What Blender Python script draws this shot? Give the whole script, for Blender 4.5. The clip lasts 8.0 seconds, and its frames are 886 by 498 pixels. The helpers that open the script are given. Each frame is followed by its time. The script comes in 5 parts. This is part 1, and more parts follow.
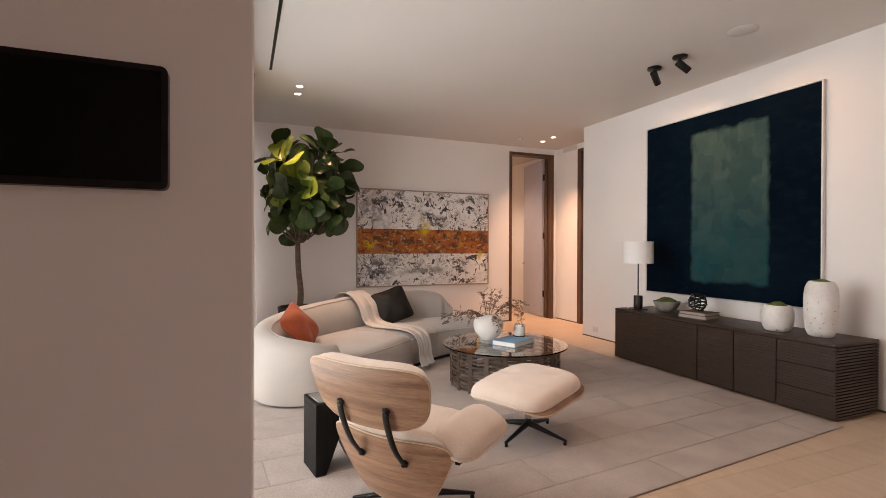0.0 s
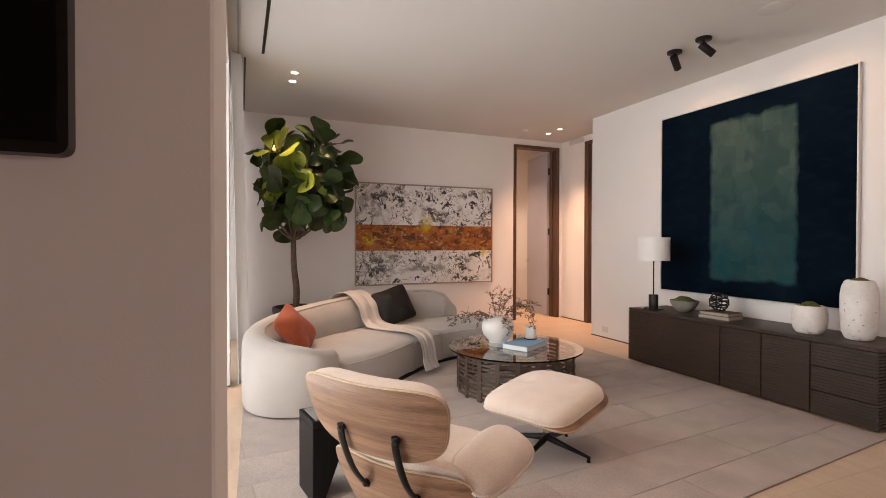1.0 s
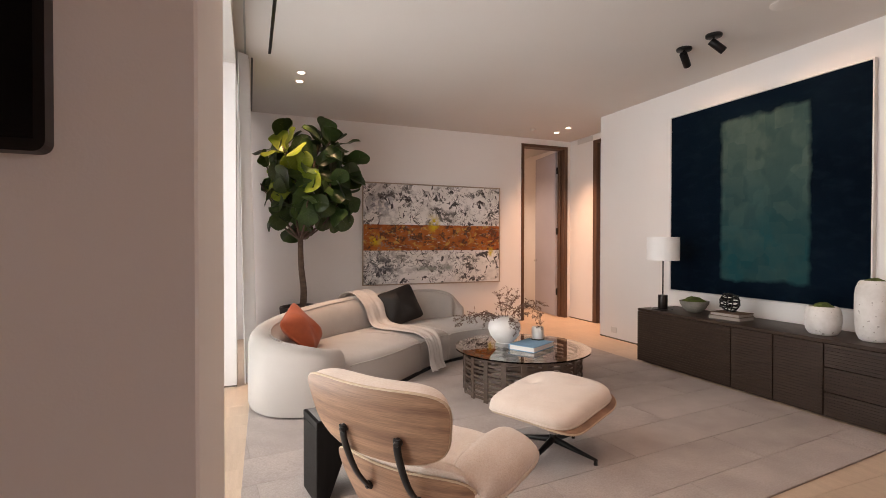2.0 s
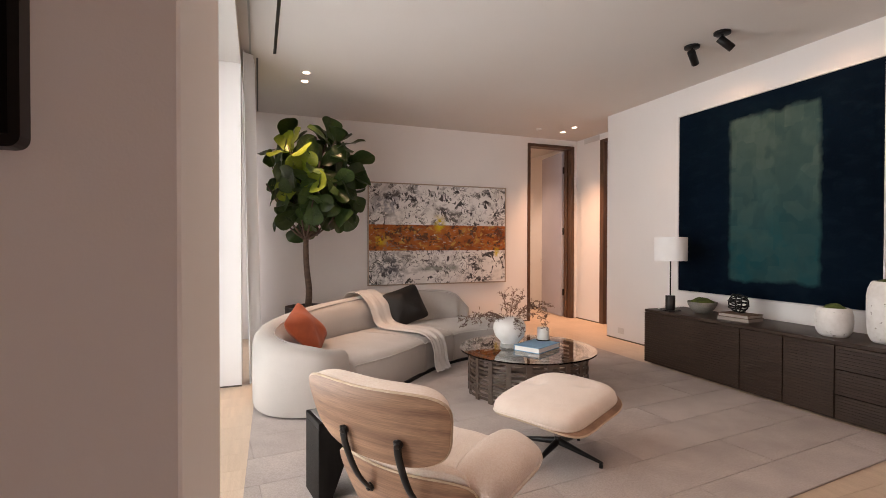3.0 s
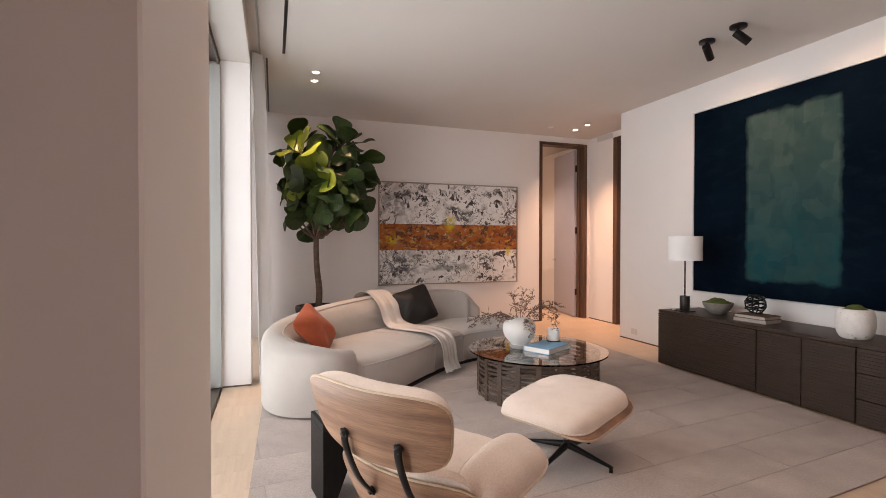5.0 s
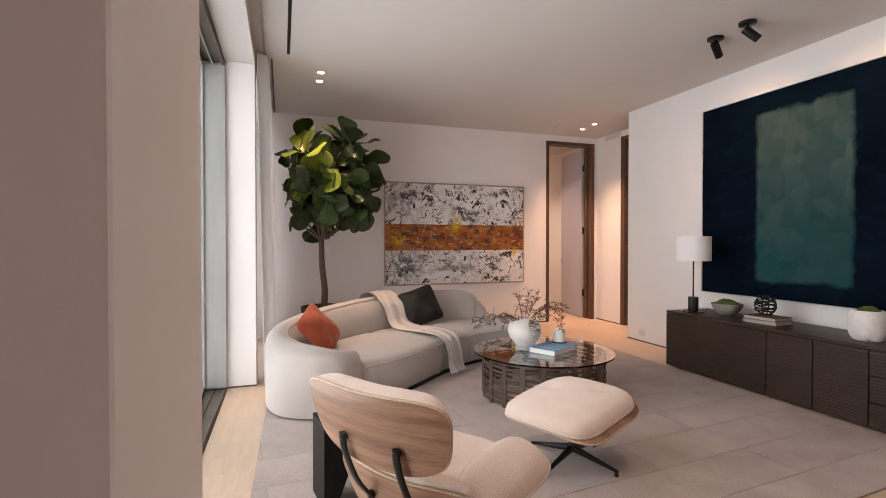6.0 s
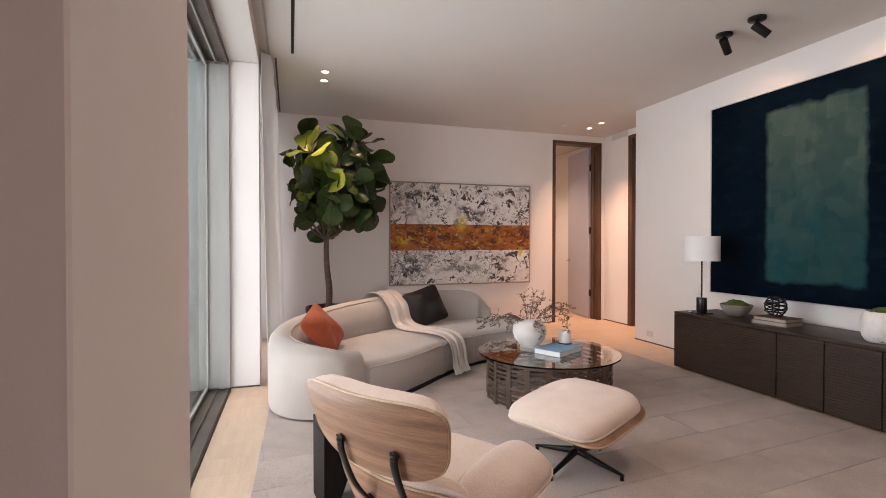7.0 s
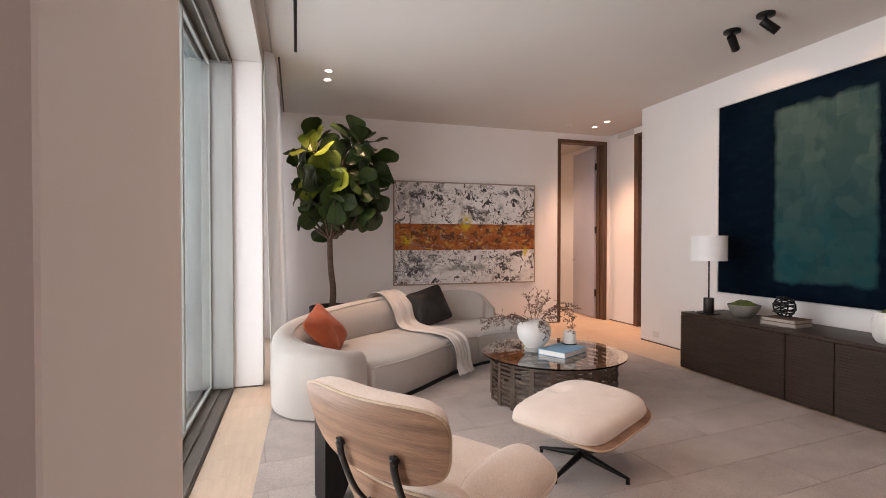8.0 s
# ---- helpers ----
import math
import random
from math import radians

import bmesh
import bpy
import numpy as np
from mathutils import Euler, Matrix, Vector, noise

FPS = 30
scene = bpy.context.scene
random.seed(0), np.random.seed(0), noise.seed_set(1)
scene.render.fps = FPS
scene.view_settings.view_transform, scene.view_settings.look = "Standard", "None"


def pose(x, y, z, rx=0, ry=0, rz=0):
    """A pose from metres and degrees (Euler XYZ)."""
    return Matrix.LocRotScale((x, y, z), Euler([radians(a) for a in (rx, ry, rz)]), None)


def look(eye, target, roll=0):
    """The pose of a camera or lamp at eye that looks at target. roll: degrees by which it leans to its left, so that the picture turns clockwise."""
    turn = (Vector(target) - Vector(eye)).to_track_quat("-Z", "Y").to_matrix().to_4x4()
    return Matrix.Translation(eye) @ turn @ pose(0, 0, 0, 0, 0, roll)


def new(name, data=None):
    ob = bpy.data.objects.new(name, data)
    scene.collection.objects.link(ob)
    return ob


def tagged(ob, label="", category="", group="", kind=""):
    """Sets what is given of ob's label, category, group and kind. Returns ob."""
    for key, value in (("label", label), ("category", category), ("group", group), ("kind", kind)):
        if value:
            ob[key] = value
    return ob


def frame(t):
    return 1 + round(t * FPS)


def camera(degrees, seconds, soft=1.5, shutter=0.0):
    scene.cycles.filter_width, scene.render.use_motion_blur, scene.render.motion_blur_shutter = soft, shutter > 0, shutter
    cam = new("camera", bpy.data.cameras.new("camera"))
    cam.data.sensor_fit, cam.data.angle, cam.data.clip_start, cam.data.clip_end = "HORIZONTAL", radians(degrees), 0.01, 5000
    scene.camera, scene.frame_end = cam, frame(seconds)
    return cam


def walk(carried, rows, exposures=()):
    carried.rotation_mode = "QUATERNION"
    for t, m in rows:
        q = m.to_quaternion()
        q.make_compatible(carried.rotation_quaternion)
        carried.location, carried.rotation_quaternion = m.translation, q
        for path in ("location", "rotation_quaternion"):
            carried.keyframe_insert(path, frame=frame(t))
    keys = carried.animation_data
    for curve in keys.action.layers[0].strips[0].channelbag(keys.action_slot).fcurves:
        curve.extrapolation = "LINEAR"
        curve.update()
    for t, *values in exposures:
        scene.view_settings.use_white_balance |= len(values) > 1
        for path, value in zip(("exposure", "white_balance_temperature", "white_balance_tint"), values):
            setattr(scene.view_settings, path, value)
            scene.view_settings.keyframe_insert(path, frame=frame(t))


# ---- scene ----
cam = camera(85.3, 8.0, 0.8)

PATH = [
    (0, (0.09, -0.19, 1.327), (0.855, 1.657, 1.319), 0.2),
    (0.2, (0.11, 0.025, 1.329), (0.898, 1.864, 1.31), 0.1),
    (0.5, (0.122, 0.111, 1.329), (0.91, 1.949, 1.308), 0.0),
    (1, (0.138, 0.135, 1.33), (0.914, 1.978, 1.307), 0.1),
    (1.5, (0.151, 0.142, 1.33), (0.911, 1.992, 1.306), 0.1),
    (3, (0.193, 0.161, 1.328), (0.909, 2.028, 1.305), 0.1),
    (3.5, (0.199, 0.164, 1.33), (0.907, 2.034, 1.306), 0.1),
    (4, (0.218, 0.169, 1.33), (0.909, 2.046, 1.306), 0.0),
    (4.5, (0.231, 0.176, 1.33), (0.909, 2.058, 1.305), 0.0),
    (6, (0.281, 0.197, 1.334), (0.914, 2.095, 1.308), -0.0),
    (6.5, (0.301, 0.21, 1.329), (0.92, 2.112, 1.305), -0.1),
    (7, (0.319, 0.223, 1.33), (0.923, 2.129, 1.305), -0.0),
    (7.5, (0.322, 0.22, 1.337), (0.919, 2.128, 1.309), -0.1),
    (8, (0.341, 0.251, 1.331), (0.925, 2.164, 1.304), -0.0),
]
EXPOSURES = [(0, 0.02, 7650, 31), (1.5, 0.02, 7600, 31), (4, 0.02, 7400, 31), (7, 0.03, 7150, 31), (8, 0.03, 7150, 31)]
walk(cam, [(t, look(eye, target, roll)) for t, eye, target, roll in PATH], EXPOSURES)

# ---------- light ----------
world = bpy.data.worlds.new("world")
scene.world = world
world.use_nodes = True
wn = world.node_tree.nodes
sky = wn.new("ShaderNodeTexSky")
sky.sky_type, sky.sun_disc = "NISHITA", False
sky.sun_elevation, sky.sun_rotation = radians(30), radians(73)
wn["Background"].inputs["Strength"].default_value = 0.34
world.node_tree.links.new(sky.outputs[0], wn["Background"].inputs["Color"])
sun = new("sun", bpy.data.lights.new("sun", "SUN"))
sun.data.energy, sun.data.angle, sun.data.color = 1.6, radians(45), (1, 0.95, 0.88)
sun.matrix_world = look((10, 3, 6), (0, 0, 0))


def window_light(name, eye, target, wide, high, watts, colour, spread):
    """An area lamp in an opening: the sky's light, or the added warm rear fill."""
    l = new(name, bpy.data.lights.new(name, "AREA"))
    l.data.shape, l.data.size, l.data.size_y, l.data.energy, l.data.color = "RECTANGLE", wide, high, watts, colour
    l.data.spread = radians(spread)
    l.matrix_world = look(eye, target)
    return l


window_light("sliding_door_daylight", (-0.50, 3.18, 1.46), (3, 3.18, 1.46), 3.5, 2.85, 81, (0.81, 0.965, 1.0), 160)
window_light("curtain_window_daylight", (-0.30, 6.2, 1.5), (3, 6.2, 1.5), 1.8, 2.7, 17, (0.90, 0.97, 1.0), 130)
# Warm fill added behind the seating, set in an unseen rear window.
window_light("rear_warm_fill", (2.6, -3.93, 1.5), (2.6, 0, 1.3), 3.6, 2.5, 19, (1.0, 0.66, 0.46), 150)


def lamp_spot(name, eye, target, watts, degrees, colour, blend=0.7):
    l = new(name, bpy.data.lights.new(name, "SPOT"))
    l.data.energy, l.data.spot_size, l.data.spot_blend, l.data.shadow_soft_size, l.data.color = watts, radians(degrees), blend, 0.04, colour
    l.matrix_world = look(eye, target)
    return l


WARM = (1.0, 0.70, 0.45)
# The last four are unseen, added to carry the pairs over the seating.
DOWNLIGHTS = ((0.676, 5.50), (0.683, 5.79), (4.825, 6.48), (4.845, 6.82), (0.68, 2.05), (0.68, 2.35), (2.60, 1.80), (2.60, 2.10))
for x, y in DOWNLIGHTS:
    lobby, corner = x > 3 and y > 5, x < 3 and y > 5
    lamp_spot("downlight_beam", (x, y, 3.128), (x, y, 0), 150 if lobby else 105 if corner else 22, 88 if lobby else 72 if corner else 95, (1.0, 0.64, 0.38) if lobby else WARM, 1.0)
# Unseen fixtures, added to brighten the room behind the door.
ADDED_HALL_DOWNLIGHTS = ((4.45, 8.2), (4.45, 9.2))
for x, y in ADDED_HALL_DOWNLIGHTS:
    lamp_spot("downlight_beam", (x, y, 3.128), (x, y, 0), 70, 120, (1.0, 0.80, 0.60))
SPOTS = ((3.927, 3.498), (3.918, 3.181))

# ---------- helpers of this scene ----------
def part(name, bm, material, parent=None, label=""):
    """Links a bmesh as one mesh object, under a thing or a part."""
    me = bpy.data.meshes.new(name)
    bm.normal_update()
    bm.to_mesh(me)
    bm.free()
    me.materials.append(material)
    ob = new(name, me)
    if parent is not None:
        ob.parent = parent
    if label:
        ob["label"] = label
    return ob


def thing(name, label, category, m=None, group="", kind=""):
    ob = new(name)
    if m is not None:
        ob.matrix_world = m
    return tagged(ob, label, category, group, kind)


def box(lo, hi, bevel=0.0, seg=2, bm=None):
    """A box between two corners, with rounded edges."""
    b = bmesh.new() if bm is None else bm
    c = [(a + d) / 2 for a, d in zip(lo, hi)]
    s = [abs(d - a) for a, d in zip(lo, hi)]
    made = bmesh.ops.create_cube(b, size=1, matrix=Matrix.Translation(c) @ Matrix.Diagonal((*s, 1)))
    if bevel > 0:
        edges = list({e for v in made["verts"] for e in v.link_edges})
        bmesh.ops.bevel(b, geom=edges, offset=bevel, segments=seg, profile=0.5, affect="EDGES")
    return b


def cyl(r1, r2, z0, z1, n=32, bm=None, m=None, bevel=0.0):
    b = bmesh.new() if bm is None else bm
    t = Matrix.Translation((0, 0, (z0 + z1) / 2))
    made = bmesh.ops.create_cone(b, cap_ends=True, segments=n, radius1=r1, radius2=r2, depth=z1 - z0, matrix=(m @ t if m else t))
    if bevel > 0:
        edges = [e for e in {e for v in made["verts"] for e in v.link_edges} if len(e.link_faces) == 2 and e.calc_face_angle() > 0.8]
        bmesh.ops.bevel(b, geom=edges, offset=bevel, segments=2, profile=0.5, affect="EDGES")
    return b


def smooth(ob, angle=None):
    for p in ob.data.polygons:
        p.use_smooth = True
    if angle:
        for e in ob.data.edges:
            e.use_edge_sharp = False
        ob.data.set_sharp_from_angle(angle=radians(angle))
    return ob


def lathe(profile, n=40, bm=None):
    """A turned shape from pairs of radius and height."""
    b = bmesh.new() if bm is None else bm
    rings = []
    for r, z in profile:
        if r < 1e-5:
            rings.append([b.verts.new((0, 0, z))])
        else:
            rings.append([b.verts.new((r * math.cos(2 * math.pi * k / n), r * math.sin(2 * math.pi * k / n), z)) for k in range(n)])
    for a, c in zip(rings, rings[1:]):
        for k in range(n):
            q = [a[k % len(a)], a[(k + 1) % len(a)], c[(k + 1) % len(c)], c[k % len(c)]]
            q = list(dict.fromkeys(q))
            if len(q) > 2:
                b.faces.new(q)
    return b


def tube(points, radii, n=8, bm=None):
    """A round bar along points; radii: one, or one for each point."""
    b = bmesh.new() if bm is None else bm
    pts = [Vector(p) for p in points]
    rs = radii if isinstance(radii, (list, tuple)) else [radii] * len(pts)
    rings, up = [], Vector((0.31, 0.17, 0.93))
    for i, p in enumerate(pts):
        d = (pts[min(i + 1, len(pts) - 1)] - pts[max(i - 1, 0)]).normalized()
        u = d.cross(up)
        if u.length < 0.1:
            u = d.cross(Vector((1, 0, 0)))
        u.normalize()
        w = d.cross(u)
        rings.append([b.verts.new(p + rs[i] * (math.cos(2 * math.pi * k / n) * u + math.sin(2 * math.pi * k / n) * w)) for k in range(n)])
    for a, c in zip(rings, rings[1:]):
        for k in range(n):
            b.faces.new((a[k], a[(k + 1) % n], c[(k + 1) % n], c[k]))
    b.faces.new(rings[0][::-1])
    b.faces.new(rings[-1])
    return b


def loft(rings, closed_ring=True, caps=True, bm=None):
    """A skin over rings with equal counts of points."""
    b = bmesh.new() if bm is None else bm
    vs = [[b.verts.new(p) for p in r] for r in rings]
    n = len(vs[0])
    for a, c in zip(vs, vs[1:]):
        for k in range(n if closed_ring else n - 1):
            b.faces.new((a[k], a[(k + 1) % n], c[(k + 1) % n], c[k]))
    if caps and closed_ring:
        b.faces.new(vs[0][::-1])
        b.faces.new(vs[-1])
    bmesh.ops.recalc_face_normals(b, faces=b.faces[:])
    return b


def spline(pts, n):
    """n + 1 points on a smooth curve through pts."""
    P = [Vector(p) for p in pts]
    P = [P[0] * 2 - P[1]] + P + [P[-1] * 2 - P[-2]]
    out = []
    segs = len(P) - 3
    for k in range(n + 1):
        u = k / n * segs
        i = min(int(u), segs - 1)
        f = u - i
        a, c, d, e = P[i:i + 4]
        out.append(0.5 * (2 * c + (d - a) * f + (2 * a - 5 * c + 4 * d - e) * f * f + (3 * c - a - 3 * d + e) * f ** 3))
    return out


# ---------- materials ----------
def material(name, colour, rough=0.5, metal=0.0, colour2=None, scale=4.0, stretch=(1, 1, 1), detail=6.0, fine=0.0, fine_scale=200.0, bump=0.0, bump_scale=120.0,
             bump_stretch=(1, 1, 1), rough2=None, coat=0.0, transmission=0.0, random_amount=0.0, sheen=0.0, subsurface=0.0, bump_distance=0.002, specular=0.5):
    """A surface with variation at a large and a fine scale, and fine relief."""
    m = bpy.data.materials.new(name)
    m.use_nodes = True
    nt = m.node_tree
    N, L = nt.nodes, nt.links
    bs = N["Principled BSDF"]
    bs.inputs["Roughness"].default_value = rough
    bs.inputs["Metallic"].default_value = metal
    bs.inputs["Specular IOR Level"].default_value = specular
    bs.inputs["Coat Weight"].default_value = coat
    bs.inputs["Transmission Weight"].default_value = transmission
    bs.inputs["Sheen Weight"].default_value = sheen
    tc = N.new("ShaderNodeTexCoord")
    mp = N.new("ShaderNodeMapping")
    mp.inputs["Scale"].default_value = stretch
    L.new(tc.outputs["Object"], mp.inputs["Vector"])
    if random_amount > 0:
        oi = N.new("ShaderNodeObjectInfo")
        sh = N.new("ShaderNodeMath")
        sh.operation = "MULTIPLY"
        sh.inputs[1].default_value = 37.0
        L.new(oi.outputs["Random"], sh.inputs[0])
        L.new(sh.outputs[0], mp.inputs["Location"])
    big = N.new("ShaderNodeTexNoise")
    big.inputs["Scale"].default_value, big.inputs["Detail"].default_value = scale, detail
    L.new(mp.outputs[0], big.inputs["Vector"])
    ramp = N.new("ShaderNodeValToRGB")
    c2 = colour2 or tuple(c * 0.9 for c in colour)
    ramp.color_ramp.elements[0].position, ramp.color_ramp.elements[1].position = 0.3, 0.7
    ramp.color_ramp.elements[0].color, ramp.color_ramp.elements[1].color = (*c2, 1), (*colour, 1)
    L.new(big.outputs["Fac"], ramp.inputs["Fac"])
    out = ramp.outputs["Color"]
    if fine > 0:
        fn = N.new("ShaderNodeTexNoise")
        fn.inputs["Scale"].default_value, fn.inputs["Detail"].default_value = fine_scale, 3
        L.new(mp.outputs[0], fn.inputs["Vector"])
        mix = N.new("ShaderNodeMix")
        mix.data_type, mix.blend_type = "RGBA", "OVERLAY"
        mix.inputs["Factor"].default_value = fine
        L.new(out, mix.inputs["A"])
        L.new(fn.outputs["Fac"], mix.inputs["B"])
        out = mix.outputs["Result"]
    if random_amount > 0:
        mr = N.new("ShaderNodeMapRange")
        mr.inputs["To Min"].default_value, mr.inputs["To Max"].default_value = 1 - random_amount, 1 + random_amount
        L.new(oi.outputs["Random"], mr.inputs["Value"])
        hs = N.new("ShaderNodeHueSaturation")
        L.new(mr.outputs[0], hs.inputs["Value"])
        L.new(out, hs.inputs["Color"])
        out = hs.outputs[0]
    L.new(out, bs.inputs["Base Color"])
    if rough2 is not None:
        rr = N.new("ShaderNodeMapRange")
        rr.inputs["To Min"].default_value, rr.inputs["To Max"].default_value = rough, rough2
        L.new(big.outputs["Fac"], rr.inputs["Value"])
        L.new(rr.outputs[0], bs.inputs["Roughness"])
    if bump > 0:
        mp2 = N.new("ShaderNodeMapping")
        mp2.inputs["Scale"].default_value = bump_stretch
        L.new(tc.outputs["Object"], mp2.inputs["Vector"])
        bn = N.new("ShaderNodeTexNoise")
        bn.inputs["Scale"].default_value, bn.inputs["Detail"].default_value = bump_scale, 4
        L.new(mp2.outputs[0], bn.inputs["Vector"])
        bp = N.new("ShaderNodeBump")
        bp.inputs["Strength"].default_value, bp.inputs["Distance"].default_value = bump, bump_distance
        L.new(bn.outputs["Fac"], bp.inputs["Height"])
        L.new(bp.outputs[0], bs.inputs["Normal"])
    return m


def glow(name, colour, strength):
    m = bpy.data.materials.new(name)
    m.use_nodes = True
    bs = m.node_tree.nodes["Principled BSDF"]
    bs.inputs["Base Color"].default_value = (*colour, 1)
    bs.inputs["Emission Color"].default_value = (*colour, 1)
    bs.inputs["Emission Strength"].default_value = strength
    return m


WALL = material("wall_paint", (0.80, 0.765, 0.738), 0.75, colour2=(0.78, 0.745, 0.718), scale=1.5, bump=0.12, bump_scale=260)
# Ceiling colour lowered below the walls' in place of weaker light overhead.
CEIL = material("dimmed_ceiling_paint", (0.655, 0.62, 0.585), 0.85, colour2=(0.635, 0.60, 0.565), scale=1.0, bump=0.1, bump_scale=260)
OAK = material("pale_oak", (0.61, 0.46, 0.34), 0.4, colour2=(0.53, 0.39, 0.283), scale=2.2, stretch=(7, 0.7, 1), fine=0.2, fine_scale=50, bump=0.08, bump_scale=60, bump_stretch=(8, 0.6, 1), random_amount=0.05, rough2=0.55)
SUBFLOOR = material("floor_joint", (0.30, 0.22, 0.16), 0.8)
RUGM = material("rug_wool", (0.46, 0.393, 0.36), 0.95, colour2=(0.365, 0.310, 0.284), scale=3.2, fine=0.32, fine_scale=110, bump=0.9, bump_scale=120, random_amount=0.03, bump_distance=0.004)
RUGBACK = material("rug_backing", (0.31, 0.27, 0.245), 0.95, fine=0.3)
SOFA = material("sofa_fabric", (0.485, 0.44, 0.402), 0.9, colour2=(0.435, 0.392, 0.355), scale=4, fine=0.25, fine_scale=350, bump=0.35, bump_scale=420, sheen=0.25)
PIPING = material("sofa_piping", (0.58, 0.54, 0.50), 0.85, fine=0.2)
BLACK = material("black_metal", (0.009, 0.0085, 0.0085), 0.34, 0.3, colour2=(0.013, 0.012, 0.0115), scale=12, specular=0.3)
GLOSSBLACK = material("black_glass", (0.002, 0.002, 0.002), 0.25, 0.0, colour2=(0.003, 0.003, 0.003), scale=3, specular=0.15)
WALNUT_TRIM = material("walnut_trim", (0.12, 0.058, 0.030), 0.4, colour2=(0.065, 0.030, 0.016), scale=3, stretch=(9, 9, 0.7), fine=0.25, fine_scale=60, bump=0.1, bump_stretch=(9, 9, 0.5))
# The lavender in this grey stands in for cool daylight on the leaf.
DOORPAINT = material("cool_tinted_door_paint", (0.44, 0.42, 0.46), 0.5, colour2=(0.41, 0.39, 0.43), scale=2, bump=0.05)
ALU = material("anodised_frame", (0.40, 0.41, 0.39), 0.4, 0.35, colour2=(0.34, 0.35, 0.33), scale=3, stretch=(4, 4, 0.4))
DARKALU = material("dark_track", (0.14, 0.112, 0.09), 0.42, 0.4, colour2=(0.09, 0.073, 0.06), scale=6)
CHROME = material("satin_steel", (0.62, 0.61, 0.59), 0.22, 1.0, colour2=(0.55, 0.54, 0.52), scale=9)
PLASTER = material("terrace_render", (0.74, 0.80, 0.72), 0.85, colour2=(0.69, 0.755, 0.675), scale=1.2, bump=0.3, bump_scale=60)
PAVING = material("terrace_stone", (0.48, 0.45, 0.41), 0.7, colour2=(0.40, 0.375, 0.345), scale=1.5, fine=0.3, fine_scale=40, bump=0.2, random_amount=0.05)


def clear_glass(name, tint=(0.93, 0.97, 0.96)):
    m = material(name, tint, 0.02, transmission=1.0, colour2=tint)
    m.node_tree.nodes["Principled BSDF"].inputs["IOR"].default_value = 1.45
    return m


PANE = clear_glass("window_glass", (0.90, 0.97, 0.96))
TABLEGLASS = clear_glass("table_glass", (0.86, 0.92, 0.90))

# sheer curtain: lets part of the light through
SHEER = material("sheer_linen", (0.90, 0.90, 0.89), 0.9, colour2=(0.87, 0.87, 0.86), scale=3, stretch=(20, 20, 1), fine=0.2, fine_scale=300)
nt = SHEER.node_tree
tr = nt.nodes.new("ShaderNodeBsdfTranslucent")
tr.inputs["Color"].default_value = (0.86, 0.86, 0.85, 1)
mx = nt.nodes.new("ShaderNodeMixShader")
mx.inputs["Fac"].default_value = 0.55
nt.links.new(nt.nodes["Principled BSDF"].outputs[0], mx.inputs[1])
nt.links.new(tr.outputs[0], mx.inputs[2])
nt.links.new(mx.outputs[0], nt.nodes["Material Output"].inputs["Surface"])

# ---------- the room ----------
H = 3.15          # ceiling
BACK = 7.335      # north wall's face
EAST = 4.87       # east wall's face


def slab(name, lo, hi, mat, label, cat, bevel=0.0):
    return tagged(part(name, box(lo, hi, bevel, 1), mat), label, cat, kind="structure")


def joined(name, boxes, mat, label, cat):
    bm = bmesh.new()
    for lo, hi in boxes:
        box(lo, hi, bm=bm)
    return tagged(part(name, bm, mat), label, cat, kind="structure")


floor = slab("floor", (-0.20, -4.2, -0.25), (5.66, 10.2, -0.012), SUBFLOOR, "pale oak plank floor with fine joints", "floor")
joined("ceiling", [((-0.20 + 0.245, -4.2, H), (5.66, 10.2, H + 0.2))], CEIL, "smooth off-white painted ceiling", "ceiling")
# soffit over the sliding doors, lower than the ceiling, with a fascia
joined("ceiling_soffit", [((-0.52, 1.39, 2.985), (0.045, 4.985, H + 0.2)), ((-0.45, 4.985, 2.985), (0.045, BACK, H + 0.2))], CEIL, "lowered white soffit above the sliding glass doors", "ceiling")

slab("wall_east", (EAST, -4.2, 0), (5.66, 5.765, H), WALL, "off-white painted wall behind the console", "wall")
joined("wall_north", [((-0.45, BACK, 0), (4.49, BACK + 0.16, H)), ((4.49, BACK, 3.052), (5.44, BACK + 0.16, H)), ((5.44, BACK, 0), (5.66, BACK + 0.16, H))], WALL,
       "off-white painted wall with a tall doorway", "wall")
joined("wall_return", [((5.50, 6.70, 0), (5.66, BACK, H)), ((5.50, 5.765, 3.052), (5.66, 6.70, H))], WALL, "off-white return wall of the small lobby", "wall")
slab("wall_pier", (-2.4, 0.797, 0), (0.108, 1.39, H), WALL, "off-white wall end beside the sliding doors", "wall", 0.004)
joined("wall_west", [((-0.39, 5.30, 0), (-0.21, BACK, 0.03)), ((-0.39, 7.15, 0), (-0.21, BACK, 2.985))], WALL, "wall under the curtained window", "wall")
slab("wall_reveal", (-0.47, 4.985, 0), (0.045, 5.20, 2.985), WALL, "white wall end between door and curtain", "wall", 0.003)
joined("wall_south", [((-2.4, -4.2, 0), (0.7, -4.0, H)), ((4.5, -4.2, 0), (EAST, -4.0, H)), ((0.7, -4.2, 2.8), (4.5, -4.0, H)), ((0.7, -4.2, 0), (4.5, -4.0, 0.2))], WALL,
       "unseen wall behind the seating with an added wide window opening", "wall")
joined("wall_southwest", [((-2.6, -4.2, 0), (-2.4, 1.39, H))], WALL, "plain wall of the adjoining space", "wall")
joined("floor_side", [((-2.4, -4.2, -0.25), (-0.2, 0.797, 0))], OAK, "pale oak floor of the adjoining space", "floor")
